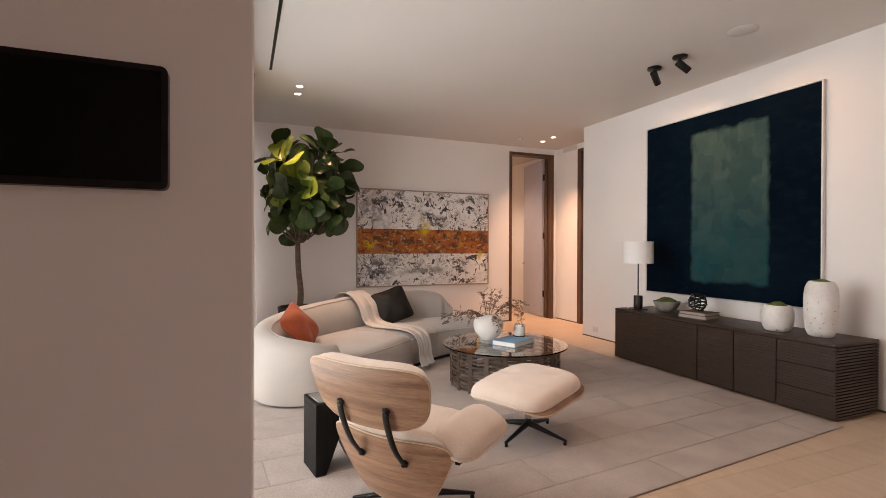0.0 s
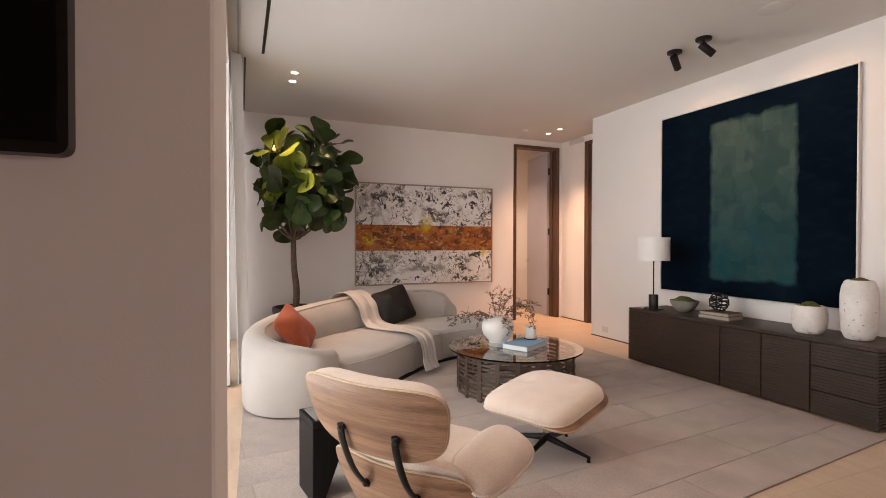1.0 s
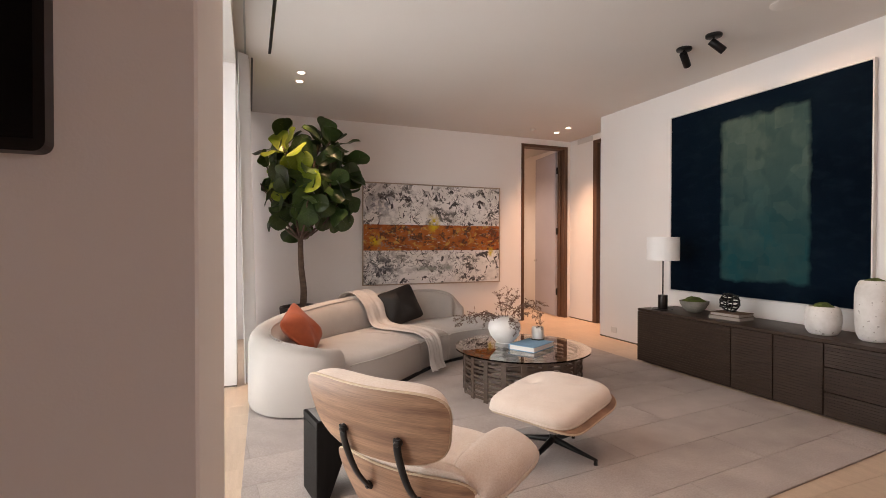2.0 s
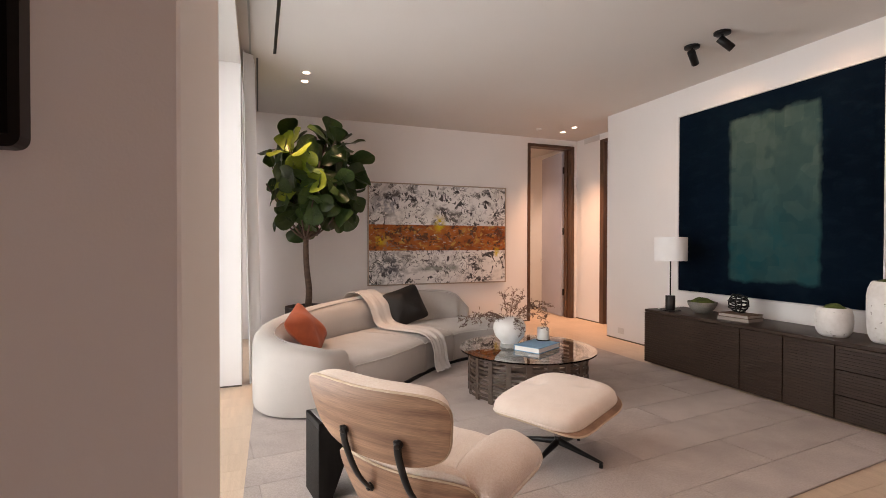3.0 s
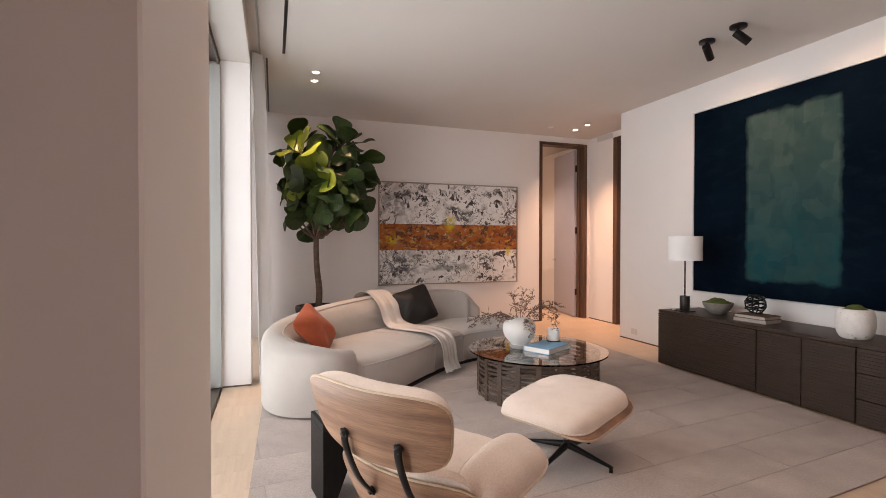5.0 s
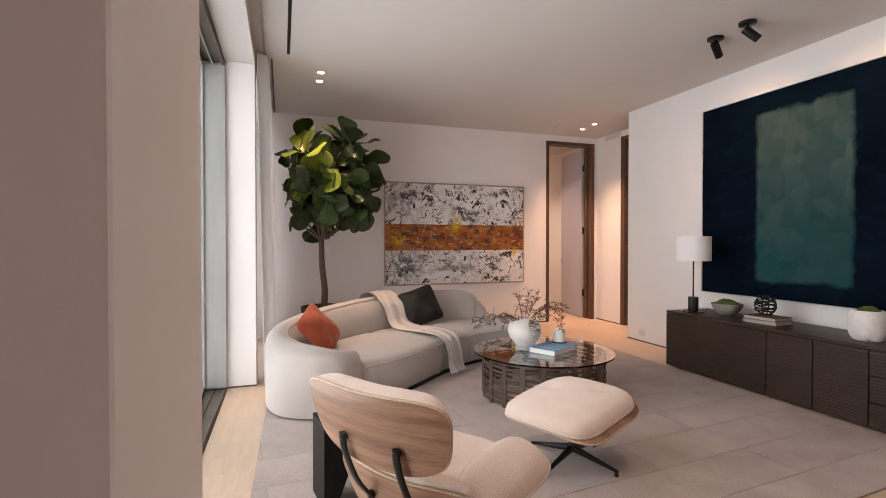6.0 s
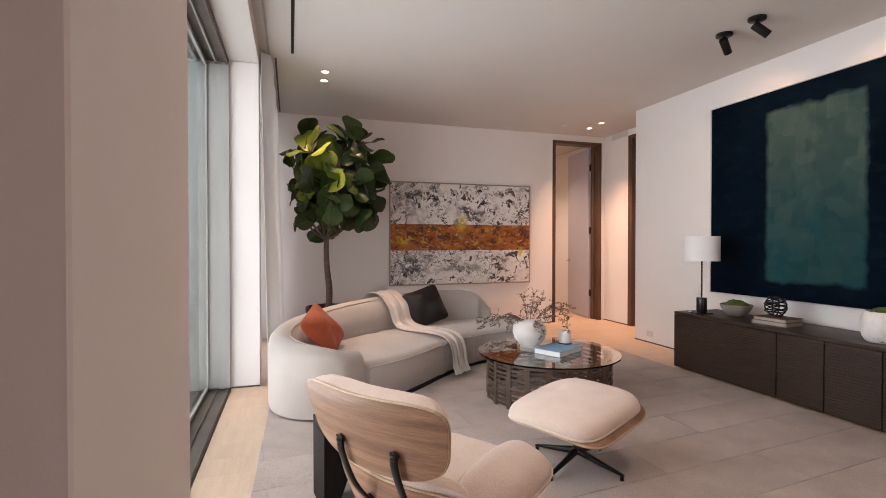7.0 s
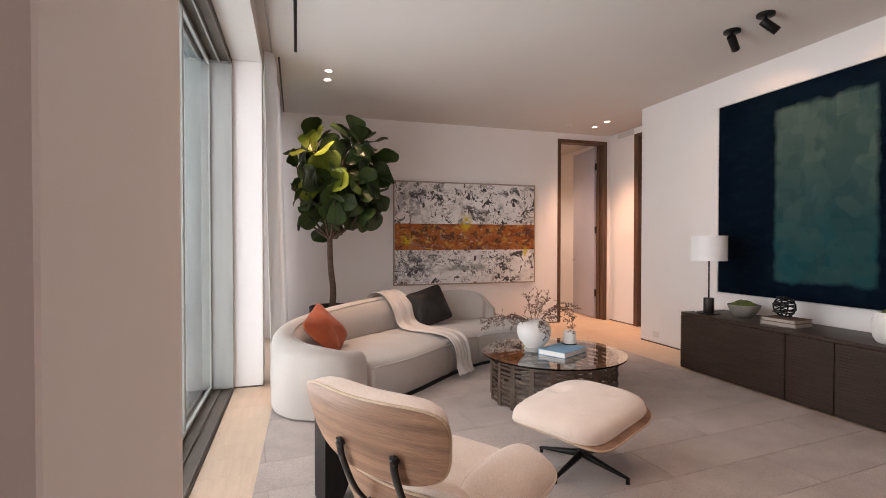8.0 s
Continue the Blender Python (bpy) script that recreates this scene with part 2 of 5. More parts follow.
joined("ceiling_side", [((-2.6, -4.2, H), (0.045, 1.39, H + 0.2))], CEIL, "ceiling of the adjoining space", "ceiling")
# the room behind the open door
joined("wall_hall", [((3.5, BACK + 0.16, 0), (3.6, 10.2, H)), ((3.5, 9.9, 0), (6.4, 10.05, H)), ((5.66, BACK + 0.16, 0), (5.76, 10.2, H))], WALL, "off-white walls of the room behind the door", "wall")

# dark strips in place of the shaded gaps at the wall bases
joined("baseboard", [((EAST - 0.003, 4.42, 0.0), (EAST, 5.765, 0.018)), ((EAST - 0.003, -4.0, 0.0), (EAST, 4.38, 0.018)), ((5.497, 6.70, 0), (5.50, BACK, 0.018)),
                     ((0.2, BACK - 0.003, 0), (4.49, BACK, 0.018)), ((-0.203, 4.982, 0), (0.045, 4.985, 0.014))], DARKALU, "dark strip standing in for the shaded gap at the wall base", "baseboard")


# ---------- doors ----------
def walnut_door():
    d = thing("door_1", "open grey-painted door in a tall dark walnut frame", "door", kind="structure")
    part("left_jamb", box((4.49, BACK - 0.012, 0), (4.545, BACK + 0.17, 3.05), 0.003, 1), WALNUT_TRIM, d)
    part("head", box((4.545, BACK - 0.012, 3.0), (5.375, BACK + 0.17, 3.05), 0.003, 1), WALNUT_TRIM, d)
    part("right_jamb", box((5.375, BACK - 0.012, 0), (5.44, BACK + 0.17, 3.05), 0.003, 1), WALNUT_TRIM, d)
    part("door_stop", box((5.352, BACK + 0.09, 0), (5.373, BACK + 0.172, 2.998), 0.003, 1), WALNUT_TRIM, d)
    leaf = part("leaf", box((0, 0, 0.012), (0.84, 0.045, 2.985), 0.003, 1), DOORPAINT, d, "grey leaf whose lavender tint stands in for cool daylight")
    leaf.matrix_world = pose(5.362, BACK + 0.19, 0, 0, 0, 82)
    for z in (0.45, 1.55, 2.65):
        part("hinge", box((5.335, BACK + 0.165, z - 0.06), (5.355, BACK + 0.205, z + 0.06), 0.003, 1), BLACK, d)
    bm = cyl(0.026, 0.026, -0.012, 0.0, 20)
    cyl(0.009, 0.009, 0.0, 0.05, 12, bm)
    tube([(0, 0, 0.05), (-0.03, 0, 0.054), (-0.12, 0, 0.054)], 0.008, 8, bm)
    k = part("handle", bm, CHROME, leaf, "brushed steel lever handle")
    k.matrix_parent_inverse = Matrix.Identity(4)
    k.matrix_basis = pose(0.78, 0.045, 1.0, -90, 0, 0)
    return d


walnut_door()
d2 = thing("door_2", "closed off-white door in a dark walnut frame", "door", kind="structure")
part("far_jamb", box((5.488, 6.607, 0), (5.66, 6.70, 3.05), 0.003, 1), WALNUT_TRIM, d2)
part("near_jamb", box((5.488, 5.768, 0), (5.66, 5.82, 3.05), 0.003, 1), WALNUT_TRIM, d2)
part("head", box((5.488, 5.82, 3.0), (5.66, 6.607, 3.05), 0.003, 1), WALNUT_TRIM, d2)
part("leaf", box((5.56, 5.822, 0.01), (5.605, 6.605, 2.998), 0.003, 1), DOORPAINT, d2)


def sliding_doors():
    w = thing("window_1", "tall sliding glass doors in thin grey frames over a dark floor track", "sliding door", kind="structure")
    tr_ = part("floor_track", box((-0.47, 1.39, -0.03), (-0.205, 4.985, 0.004)), DARKALU, w, "dark bronze sliding track")
    for x in (-0.46, -0.40, -0.31, -0.22):
        part("track_rail", box((x - 0.006, 1.39, 0.004), (x + 0.006, 4.98, 0.018), 0.002, 1), DARKALU, tr_)
    hd = part("head_track", box((-0.47, 1.39, 2.965), (-0.206, 4.984, 2.985)), DARKALU, w, "dark head track")
    for x in (-0.46, -0.40, -0.31, -0.22):
        part("track_rail", box((x - 0.007, 1.39, 2.935), (x + 0.007, 4.984, 2.965), 0.002, 1), ALU if x in (-0.40, -0.31) else DARKALU, hd)
    part("jamb", box((-0.47, 4.95, 0.018), (-0.2055, 4.984, 2.935), 0.002, 1), ALU, w, "grey-green metal jamb")
    for x, y0, y1 in ((-0.40, 1.39, 3.868), (-0.40, 3.87, 4.948)):
        f = bmesh.new()
        box((x - 0.018, y0, 0.02), (x + 0.018, y0 + 0.018, 2.93), 0.002, 1, f)
        box((x - 0.018, y1 - 0.018, 0.02), (x + 0.018, y1, 2.93), 0.002, 1, f)
        box((x - 0.018, y0 + 0.018, 0.02), (x + 0.018, y1 - 0.018, 0.045), 0.002, 1, f)
        box((x - 0.018, y0 + 0.018, 2.905), (x + 0.018, y1 - 0.018, 2.93), 0.002, 1, f)
        fr = part("sash", f, ALU, w)
        g = part("pane", box((x - 0.006, y0 + 0.015, 0.04), (x + 0.006, y1 - 0.015, 2.91)), PANE, fr, "clear greenish glass pane")
        g.visible_shadow = False


sliding_doors()
w2 = thing("window_2", "tall window behind a white sheer curtain", "window", kind="structure")
fb = bmesh.new()
for lo, hi in (((-0.33, 5.30, 0.03), (-0.27, 5.34, 2.985)), ((-0.33, 7.11, 0.03), (-0.27, 7.15, 2.985)), ((-0.33, 5.34, 0.03), (-0.27, 7.11, 0.07)), ((-0.33, 5.34, 2.945), (-0.27, 7.11, 2.985))):
    box(lo, hi, 0.002, 1, fb)
part("window_frame", fb, ALU, w2)
g = part("pane", box((-0.306, 5.33, 0.06), (-0.294, 7.12, 2.955)), PANE, w2)
g.visible_shadow = False
# Unseen window, added around the warm rear fill.
w3 = thing("added_rear_window", "added unseen wide window of the adjoining space", "window", kind="structure")
fb = bmesh.new()
for lo, hi in (((0.7, -4.13, 0.2), (0.75, -4.07, 2.8)), ((4.45, -4.13, 0.2), (4.5, -4.07, 2.8)), ((0.75, -4.13, 0.2), (4.45, -4.07, 0.25)), ((0.75, -4.13, 2.75), (4.45, -4.07, 2.8)), ((2.58, -4.13, 0.25), (2.62, -4.07, 2.75))):
    box(lo, hi, 0.002, 1, fb)
part("window_frame", fb, ALU, w3)
g = part("pane", box((0.74, -4.106, 0.24), (4.46, -4.094, 2.76)), PANE, w3)
g.visible_shadow = False

# ---------- outside ----------
tagged(part("ground", box((-400, -400, -0.40), (400, 400, -0.27)), PAVING), "pale stone ground outside", "ground", kind="structure")
terrace = tagged(part("terrace", box((-3.6, 1.4, -0.27), (-0.472, 12.0, -0.03)), PAVING), "pale stone terrace outside the doors", "terrace", kind="structure")
# Walls added as a pale backdrop; their height hides the bright sky.
tagged(part("backdrop_side_wall", box((-3.9, 1.2, -0.27), (-3.6, 12.3, 9.0)), PLASTER), "pale rendered backdrop wall, added beside the terrace", "wall", kind="structure")
tagged(part("backdrop_end_wall", box((-3.6, 12.0, -0.27), (-0.45, 12.3, 9.0)), PLASTER), "pale rendered backdrop wall, added at the terrace end", "wall", kind="structure")

# Unseen wall, added with the backdrop to close off the sky.
tagged(part("backdrop_near_wall", box((-0.45, BACK + 0.16, -0.27), (-0.25, 12.3, 9.0)), PLASTER), "unseen pale rendered wall, added to hide the sky", "wall", kind="structure")

# ---------- curtain ----------
def curtain():
    c = thing("curtain", "white sheer floor-length curtain in soft folds", "curtain")
    front, back_ = [], []
    n = 19 * 10
    for k in range(n + 1):
        y = 4.998 + (7.20 - 4.998) * k / n
        ph = 2 * math.pi * y / 0.118 + 0.5 * math.sin(y * 5)
        x = 0.098 + (0.030 + 0.008 * math.sin(y * 7.3)) * math.sin(ph) - 0.075 * max(0.0, 1 - (y - 4.998) / 0.09)
        front.append((x, y + 0.006 * math.sin(2 * ph)))
    bm = bmesh.new()
    zs = [0.008, 0.5, 1.2, 2.0, 2.7, 3.115]
    rows = []
    for z in zs:
        sp = 1.0 + 0.18 * (1 - z / 3.1)
        flare = 0.125 + 0.065 * (1 - z / 3.115) ** 1.2
        rows.append([Vector((flare + (x - 0.098) * sp, y, z)) for x, y in front] + [Vector((flare + (x - 0.098) * sp - 0.002, y, z)) for x, y in reversed(front)])
    ob = part("cloth", loft(rows), SHEER, c)
    smooth(ob, 50)
    part("rail", box((0.117, 4.0, 3.126), (0.133, 7.30, 3.147), 0.003, 1), ALU, c, "slim ceiling curtain rail")
    return c


curtain()
air_slot = thing("ceiling_slot", "black linear air slot in the ceiling", "air slot", kind="structure")
part("slot", box((0.328, 0.9, H - 0.003), (0.355, 5.08, H + 0.001)), BLACK, air_slot)
# Black strip in place of the shaded gap along the curtain track.
part("gap_shade_strip", box((0.176, 5.25, H - 0.003), (0.194, 7.30, H + 0.001)), BLACK, air_slot)
# Slatted panel added where the top of the lobby wall is only shaded.
vent = thing("lobby_shade_panel", "small slatted off-white panel added for the shaded patch high on the lobby wall", "vent", kind="structure")
part("shade_panel_frame", box((5.492, 6.72, 3.055), (5.50, 7.12, 3.14), 0.002, 1), CEIL, vent)
for k in range(5):
    part("slat", box((5.487, 6.735, 3.064 + k * 0.015), (5.492, 7.105, 3.072 + k * 0.015)), CEIL, vent)


# ---------- ceiling lights: those that show and the added unseen ones ---
LENS = glow("downlight_lens", (1.0, 0.88, 0.72), 7)
for x, y in DOWNLIGHTS + ADDED_HALL_DOWNLIGHTS:
    d = thing("downlight", "small round recessed ceiling downlight, lit warm", "downlight", pose(x, y, H), group="ceiling downlights")
    bm = lathe([(0.036, -0.001), (0.052, -0.004), (0.055, -0.002), (0.055, 0.0)], 28)
    smooth(part("trim", bm, CEIL, d))
    part("lens", cyl(0.036, 0.036, -0.003, -0.001, 24), LENS, d, "glowing warm lens")

SPOT_LENS = glow("spot_lens", (1.0, 0.85, 0.66), 6)
for (x, y), (tx, ty, tz) in zip(SPOTS, ((EAST, 3.85, 2.2), (EAST, 2.65, 2.15))):
    s = thing("ceiling_spotlight", "black cylindrical adjustable spotlight on a round ceiling plate", "spotlight", pose(x, y, H), group="ceiling spotlights")
    smooth(part("plate", cyl(0.066, 0.068, -0.022, 0.0, 36, bevel=0.003), BLACK, s), 40)
    tilt = look((0, 0, -0.075), (tx - x, ty - y, tz - H))
    bm = tube([(0, 0, -0.02), (0, 0, -0.075)], 0.012, 10)
    smooth(part("arm", bm, BLACK, s), 40)
    bm = lathe([(0, 0.035), (0.030, 0.035), (0.034, 0.030), (0.034, -0.105), (0.031, -0.11), (0.028, -0.105), (0.028, -0.09), (0, -0.09)], 28)
    hd = smooth(part("head", bm, BLACK, s), 40)
    hd.matrix_basis = tilt
    ln = part("lens", cyl(0.027, 0.027, -0.094, -0.091, 20), SPOT_LENS, hd, "glowing lens")
    tip = Vector((x, y, H - 0.075)) + (Vector((tx, ty, tz)) - Vector((x, y, H - 0.075))).normalized() * 0.115
    lamp_spot("spotlight_beam", tip, (tx, ty, tz), 20, 95, (1.0, 0.70, 0.44), 0.8)

sp = thing("ceiling_speaker", "flush round white ceiling speaker grille", "speaker", pose(3.95, 2.58, H))
smooth(part("grille", lathe([(0, -0.004), (0.11, -0.004), (0.115, -0.002), (0.115, 0.0)], 40), CEIL, sp))
sm = thing("smoke_detector", "small white round smoke detector on the ceiling", "smoke detector", pose(4.35, 6.75, H))
smooth(part("cover", lathe([(0, -0.03), (0.035, -0.03), (0.048, -0.02), (0.05, 0.0)], 32), CEIL, sm), 50)
ot = thing("wall_outlet", "white wall outlet plate near the floor", "outlet", kind="structure")
part("plate", box((EAST - 0.006, 5.42, 0.085), (EAST, 5.535, 0.165), 0.002, 1), CEIL, ot)

tp = thing("touch_panel", "black wall-mounted touch screen panel with rounded corners", "touch panel")
bm = box((-0.36, 0.772, 1.425), (-0.033, 0.797, 1.64))
bmesh.ops.bevel(bm, geom=[e for e in bm.edges if abs(e.verts[0].co.y - e.verts[1].co.y) > 0.01], offset=0.012, segments=4, profile=0.5, affect="EDGES")
part("casing", bm, BLACK, tp)
part("screen", box((-0.35, 0.7705, 1.438), (-0.043, 0.7725, 1.63)), GLOSSBLACK, tp, "switched-off glossy black screen")

# ---------- shapes for soft things ----------
def dome(place, w, h, top, bottom, power=4.0, rings=10, n=48):
    """A padded shape over a rounded rectangle w by h; power: how square, or a pair for the upper and lower half. place(a, b, d): the point at a, b, raised by d; top and bottom: heights over the way to the rim (0 to 1)."""
    bm = bmesh.new()

    def layer(fn):
        out = []
        for i in range(rings + 1):
            r = math.sin(0.5 * math.pi * i / rings)
            row = []
            for k in range(n):
                t = 2 * math.pi * k / n
                c, s = math.cos(t), math.sin(t)
                e = power if isinstance(power, float) else power[0 if s > 0 else 1]
                f = (abs(c) ** e + abs(s) ** e) ** (-1 / e)
                row.append(place(r * f * c * w / 2, r * f * s * h / 2, fn(r, t)))
            out.append(row)
        return out

    def skin(rows, flip):
        vs = [[bm.verts.new(rows[0][0])]] + [[bm.verts.new(p) for p in r] for r in rows[1:]]
        for a, c in zip(vs, vs[1:]):
            for k in range(n):
                q = list(dict.fromkeys([a[k % len(a)], c[k], c[(k + 1) % n], a[(k + 1) % len(a)]]))
                bm.faces.new(q[::-1] if flip else q)
        return vs[-1]

    u = skin(layer(lambda r, t: top(r, t)), False)
    v = skin(layer(lambda r, t: bottom(r, t)), True)
    for k in range(n):
        bm.faces.new((u[k], v[k], v[(k + 1) % n], u[(k + 1) % n]))
    bmesh.ops.remove_doubles(bm, verts=bm.verts[:], dist=1e-5)
    bmesh.ops.recalc_face_normals(bm, faces=bm.faces[:])
    return bm


def rim(place, w, h, d, radius, power=4.0, n=64):
    """A piping round the edge of such a shape."""
    pts = []
    for k in range(n + 1):
        t = 2 * math.pi * k / n
        c, s = math.cos(t), math.sin(t)
        e = power if isinstance(power, float) else power[0 if s > 0 else 1]
        f = (abs(c) ** e + abs(s) ** e) ** (-1 / e)
        pts.append(place(f * c * w / 2, f * s * h / 2, d))
    return tube(pts, radius, 6)


# ---------- rug ----------
RUG_CORNERS = [(0.085, 1.605), (4.20, 1.965), (4.185, 5.30), (0.175, 5.30)]


def clip(poly):
    """A flat polygon cut to the rug's outline."""
    for (ax, ay), (bx, by) in zip(RUG_CORNERS, RUG_CORNERS[1:] + RUG_CORNERS[:1]):
        out = []
        for p, q in zip(poly, poly[1:] + poly[:1]):
            a, b = ((bx - ax) * (y - ay) - (by - ay) * (x - ax) for x, y in (p, q))
            if a >= 0:
                out.append(p)
            if (a >= 0) != (b >= 0):
                f = a / (a - b)
                out.append((p[0] + f * (q[0] - p[0]), p[1] + f * (q[1] - p[1])))
        poly = out
        if not poly:
            break
    return poly


def rug():
    r = thing("rug", "large pale taupe wool rug with offset seamed panels", "rug")
    part("backing", loft([[(x, y, z) for x, y in RUG_CORNERS] for z in (0.0005, 0.007)]), RUGBACK, r)
    ang = radians(5.2)
    c, s = math.cos(ang), math.sin(ang)
    deep, wide, g = 0.353, 1.42, 0.0013
    for i in range(-3, 12):
        for j in range(-2, 5):
            x0, y0 = j * wide + (0.71 if i % 2 else 0.0) - 0.94, i * deep
            q = [(x0 + g, y0 + g), (x0 + wide - g, y0 + g), (x0 + wide - g, y0 + deep - g), (x0 + g, y0 + deep - g)]
            q = clip([(x * c - y * s + 0.55, x * s + y * c + 1.565) for x, y in q])
            if len(q) < 3:
                continue
            bm = bmesh.new()
            cx, cy = sum(x for x, _ in q) / len(q), sum(y for _, y in q) / len(q)
            a = [bm.verts.new((x, y, 0.004)) for x, y in q]
            t = [bm.verts.new((x, y, 0.0105)) for x, y in q]
            t2 = [bm.verts.new((x + (cx - x) * 0.008, y + (cy - y) * 0.02, 0.0125)) for x, y in q]
            n = len(q)
            for k in range(n):
                bm.faces.new((a[k], a[(k + 1) % n], t[(k + 1) % n], t[k]))
                bm.faces.new((t[k], t[(k + 1) % n], t2[(k + 1) % n], t2[k]))
            bm.faces.new(t2)
            part("panel", bm, RUGM, r)
    return r


rug()


# ---------- sofa ----------
SEAM = material("sofa_seam", (0.30, 0.265, 0.24), 0.9, fine=0.2)
SEAT_Z = 0.39
OUTER = [(0.865, 4.00, 0.485), (0.70, 3.845, 0.515), (0.47, 3.85, 0.555), (0.25, 3.99, 0.585), (0.145, 4.28, 0.61), (0.225, 4.68, 0.645), (0.53, 5.13, 0.685),
         (1.02, 5.58, 0.715), (1.50, 5.88, 0.73), (2.05, 6.08, 0.735), (2.42, 6.12, 0.725), (2.66, 6.07, 0.66), (2.80, 5.98, 0.50)]
FRONT = [(0.92, 4.06), (1.15, 4.19), (1.42, 4.40), (1.78, 4.74), (2.12, 5.00), (2.48, 5.15), (2.80, 5.22), (3.02, 5.38)]
INNER = [(0.42, 4.22), (0.50, 4.66), (0.76, 5.02), (1.16, 5.40), (1.62, 5.68), (2.10, 5.86), (2.58, 5.92), (2.92, 5.78)]


def sofa():
    so = thing("sofa", "curved greige upholstered sofa with a sweeping low back on the rug", "sofa")
    path = spline(OUTER, 72)
    rings = []
    for i, p in enumerate(path):
        d = path[min(i + 1, 72)] - path[max(i - 1, 0)]
        nrm = Vector((d.y, -d.x, 0)).normalized()      # towards the seat
        h = p.z
        thick = 0.20 if 6 < i < 66 else 0.20 - 0.06 * (abs(i - 36) - 30) / 6
        sec = []
        lean = 0.05
        lo_, hi_ = (8, 34) if i < 34 else (34, 50) if i < 50 else (50, 68)
        puff = 0.066 * max(0.0, math.sin(math.pi * min(1.0, max(0.0, (i - lo_) / (hi_ - lo_))))) ** 0.6
        prof = [(0.012, 0.03), (0.0, 0.06), (-0.004, h * 0.5), (0.0, h - 0.09), (0.012, h - 0.045), (0.04, h - 0.014), (0.085, h - 0.001), (thick * 0.62, h - 0.004),
                (thick * 0.85, h - 0.026), (thick * 0.98 + puff * 0.6, h - 0.07), (thick + lean * 0.6 + puff, h * 0.72), (thick + lean + puff * 0.8, 0.40), (thick + lean, 0.03)]
        for a, z in prof:
            q = Vector((p.x, p.y, 0)) + nrm * a
            sec.append((q.x, q.y, max(z, 0.03)))
        rings.append(sec)
    ob = part("back", loft(rings), SOFA, so, "curved upholstered back that lowers into the arm")
    smooth(ob, 55)
    welt = []
    for i, p in enumerate(path):
        d = path[min(i + 1, 72)] - path[max(i - 1, 0)]
        nrm = Vector((d.y, -d.x, 0)).normalized()
        q = Vector((p.x, p.y, 0)) + nrm * 0.17
        welt.append((q.x, q.y, p.z - 0.020))
    smooth(part("welt", tube(welt, 0.005, 6), SOFA, so))
    f, n_ = spline([(*p, 0) for p in FRONT], 60), spline([(*p, 0) for p in INNER], 60)
    for a, b in ((0, 25), (25, 36), (36, 60)):
        rings = []
        edge = []
        for i in range(a, b + 1):
            e = min(i - a, b - i)
            drop = 0.012 * max(0, 1 - e / 1.5) ** 2
            P, Q = f[i], n_[i]
            d = (Q - P).normalized()
            t = (f[min(i + 1, 60)] - f[max(i - 1, 0)]).normalized()
            shift = t * (0.004 if i == a else -0.004 if i == b else 0.0)
            L = (Q - P).length
            prof = [(0.03, 0.035), (0.0, 0.055), (-0.006, 0.20), (-0.004, 0.295), (0.006, 0.335), (0.03, 0.362), (0.08, 0.378), (0.20, SEAT_Z), (0.45 * L, SEAT_Z + 0.012), (0.8 * L, SEAT_Z + 0.002), (L, SEAT_Z - 0.02),
                    (L + 0.03, 0.2), (L + 0.03, 0.035)]
            ring = [P + shift + d * x + Vector((0, 0, max(z - drop, 0.035))) for x, z in prof]
            rings.append([tuple(v) for v in ring])
            edge.append(P + shift + d * 0.001 + Vector((0, 0, 0.332 - drop)))
        if b == 60:      # rounded free end
            for k in range(1, 7):
                w = 0.20 * math.sin(k / 6 * math.pi / 2)
                sq = 1 - 0.42 * (1 - math.cos(k / 6 * math.pi / 2))
                t = ((f[60] - f[59]) + (n_[60] - n_[59])).normalized()
                last = [Vector(v) for v in rings[b - a]]
                mid = (f[60] + n_[60]) / 2
                rings.append([tuple(Vector((mid.x + (v.x - mid.x) * sq + t.x * w, mid.y + (v.y - mid.y) * sq + t.y * w, v.z - (0.03 * (k / 6) ** 2 if v.z > 0.3 else 0)))) for v in last])
        sc = part("seat", loft(rings), SOFA, so)
        smooth(sc, 55)
        smooth(part("piping", tube(edge, 0.0055, 6), PIPING, sc))
    # vertical seams on the inside of the back
    for i in (34, 50):
        p = path[i]
        d = path[i + 1] - path[i - 1]
        nrm = Vector((d.y, -d.x, 0)).normalized()
        pts = [Vector((p.x, p.y, 0)) + nrm * a + Vector((0, 0, z)) for a, z in ((0.10, p.z + 0.001), (0.172, p.z - 0.022), (0.20, p.z - 0.07), (0.232, p.z * 0.72), (0.252, SEAT_Z - 0.02))]
        smooth(part("back_seam", tube(pts, 0.004, 6), SEAM, so))
    # Black slab put in as the dark shadow line where the sofa meets the floor.
    part("plinth", loft([[(p.x, p.y, 0.0125) for p in f] + [(p.x, p.y, 0.0125) for p in reversed(n_)], [(p.x, p.y, 0.04) for p in f] + [(p.x, p.y, 0.04) for p in reversed(n_)]]), BLACK, so, "black slab standing in for the shadow under the sofa")
    for x, y in ((0.62, 4.02), (0.33, 4.35), (0.75, 5.2), (1.6, 5.8), (2.4, 5.98)):
        m = Matrix.Translation((x, y, 0))
        part("foot", cyl(0.03, 0.035, 0.0125 if y < 5.28 else 0.0, 0.05, 16, m=m), BLACK, so)
    return so


sofa()
ORANGE = material("orange_velvet", (0.45, 0.082, 0.018), 0.8, colour2=(0.30, 0.048, 0.012), scale=8, fine=0.3, fine_scale=250, bump=0.3, bump_scale=90, sheen=0.15)
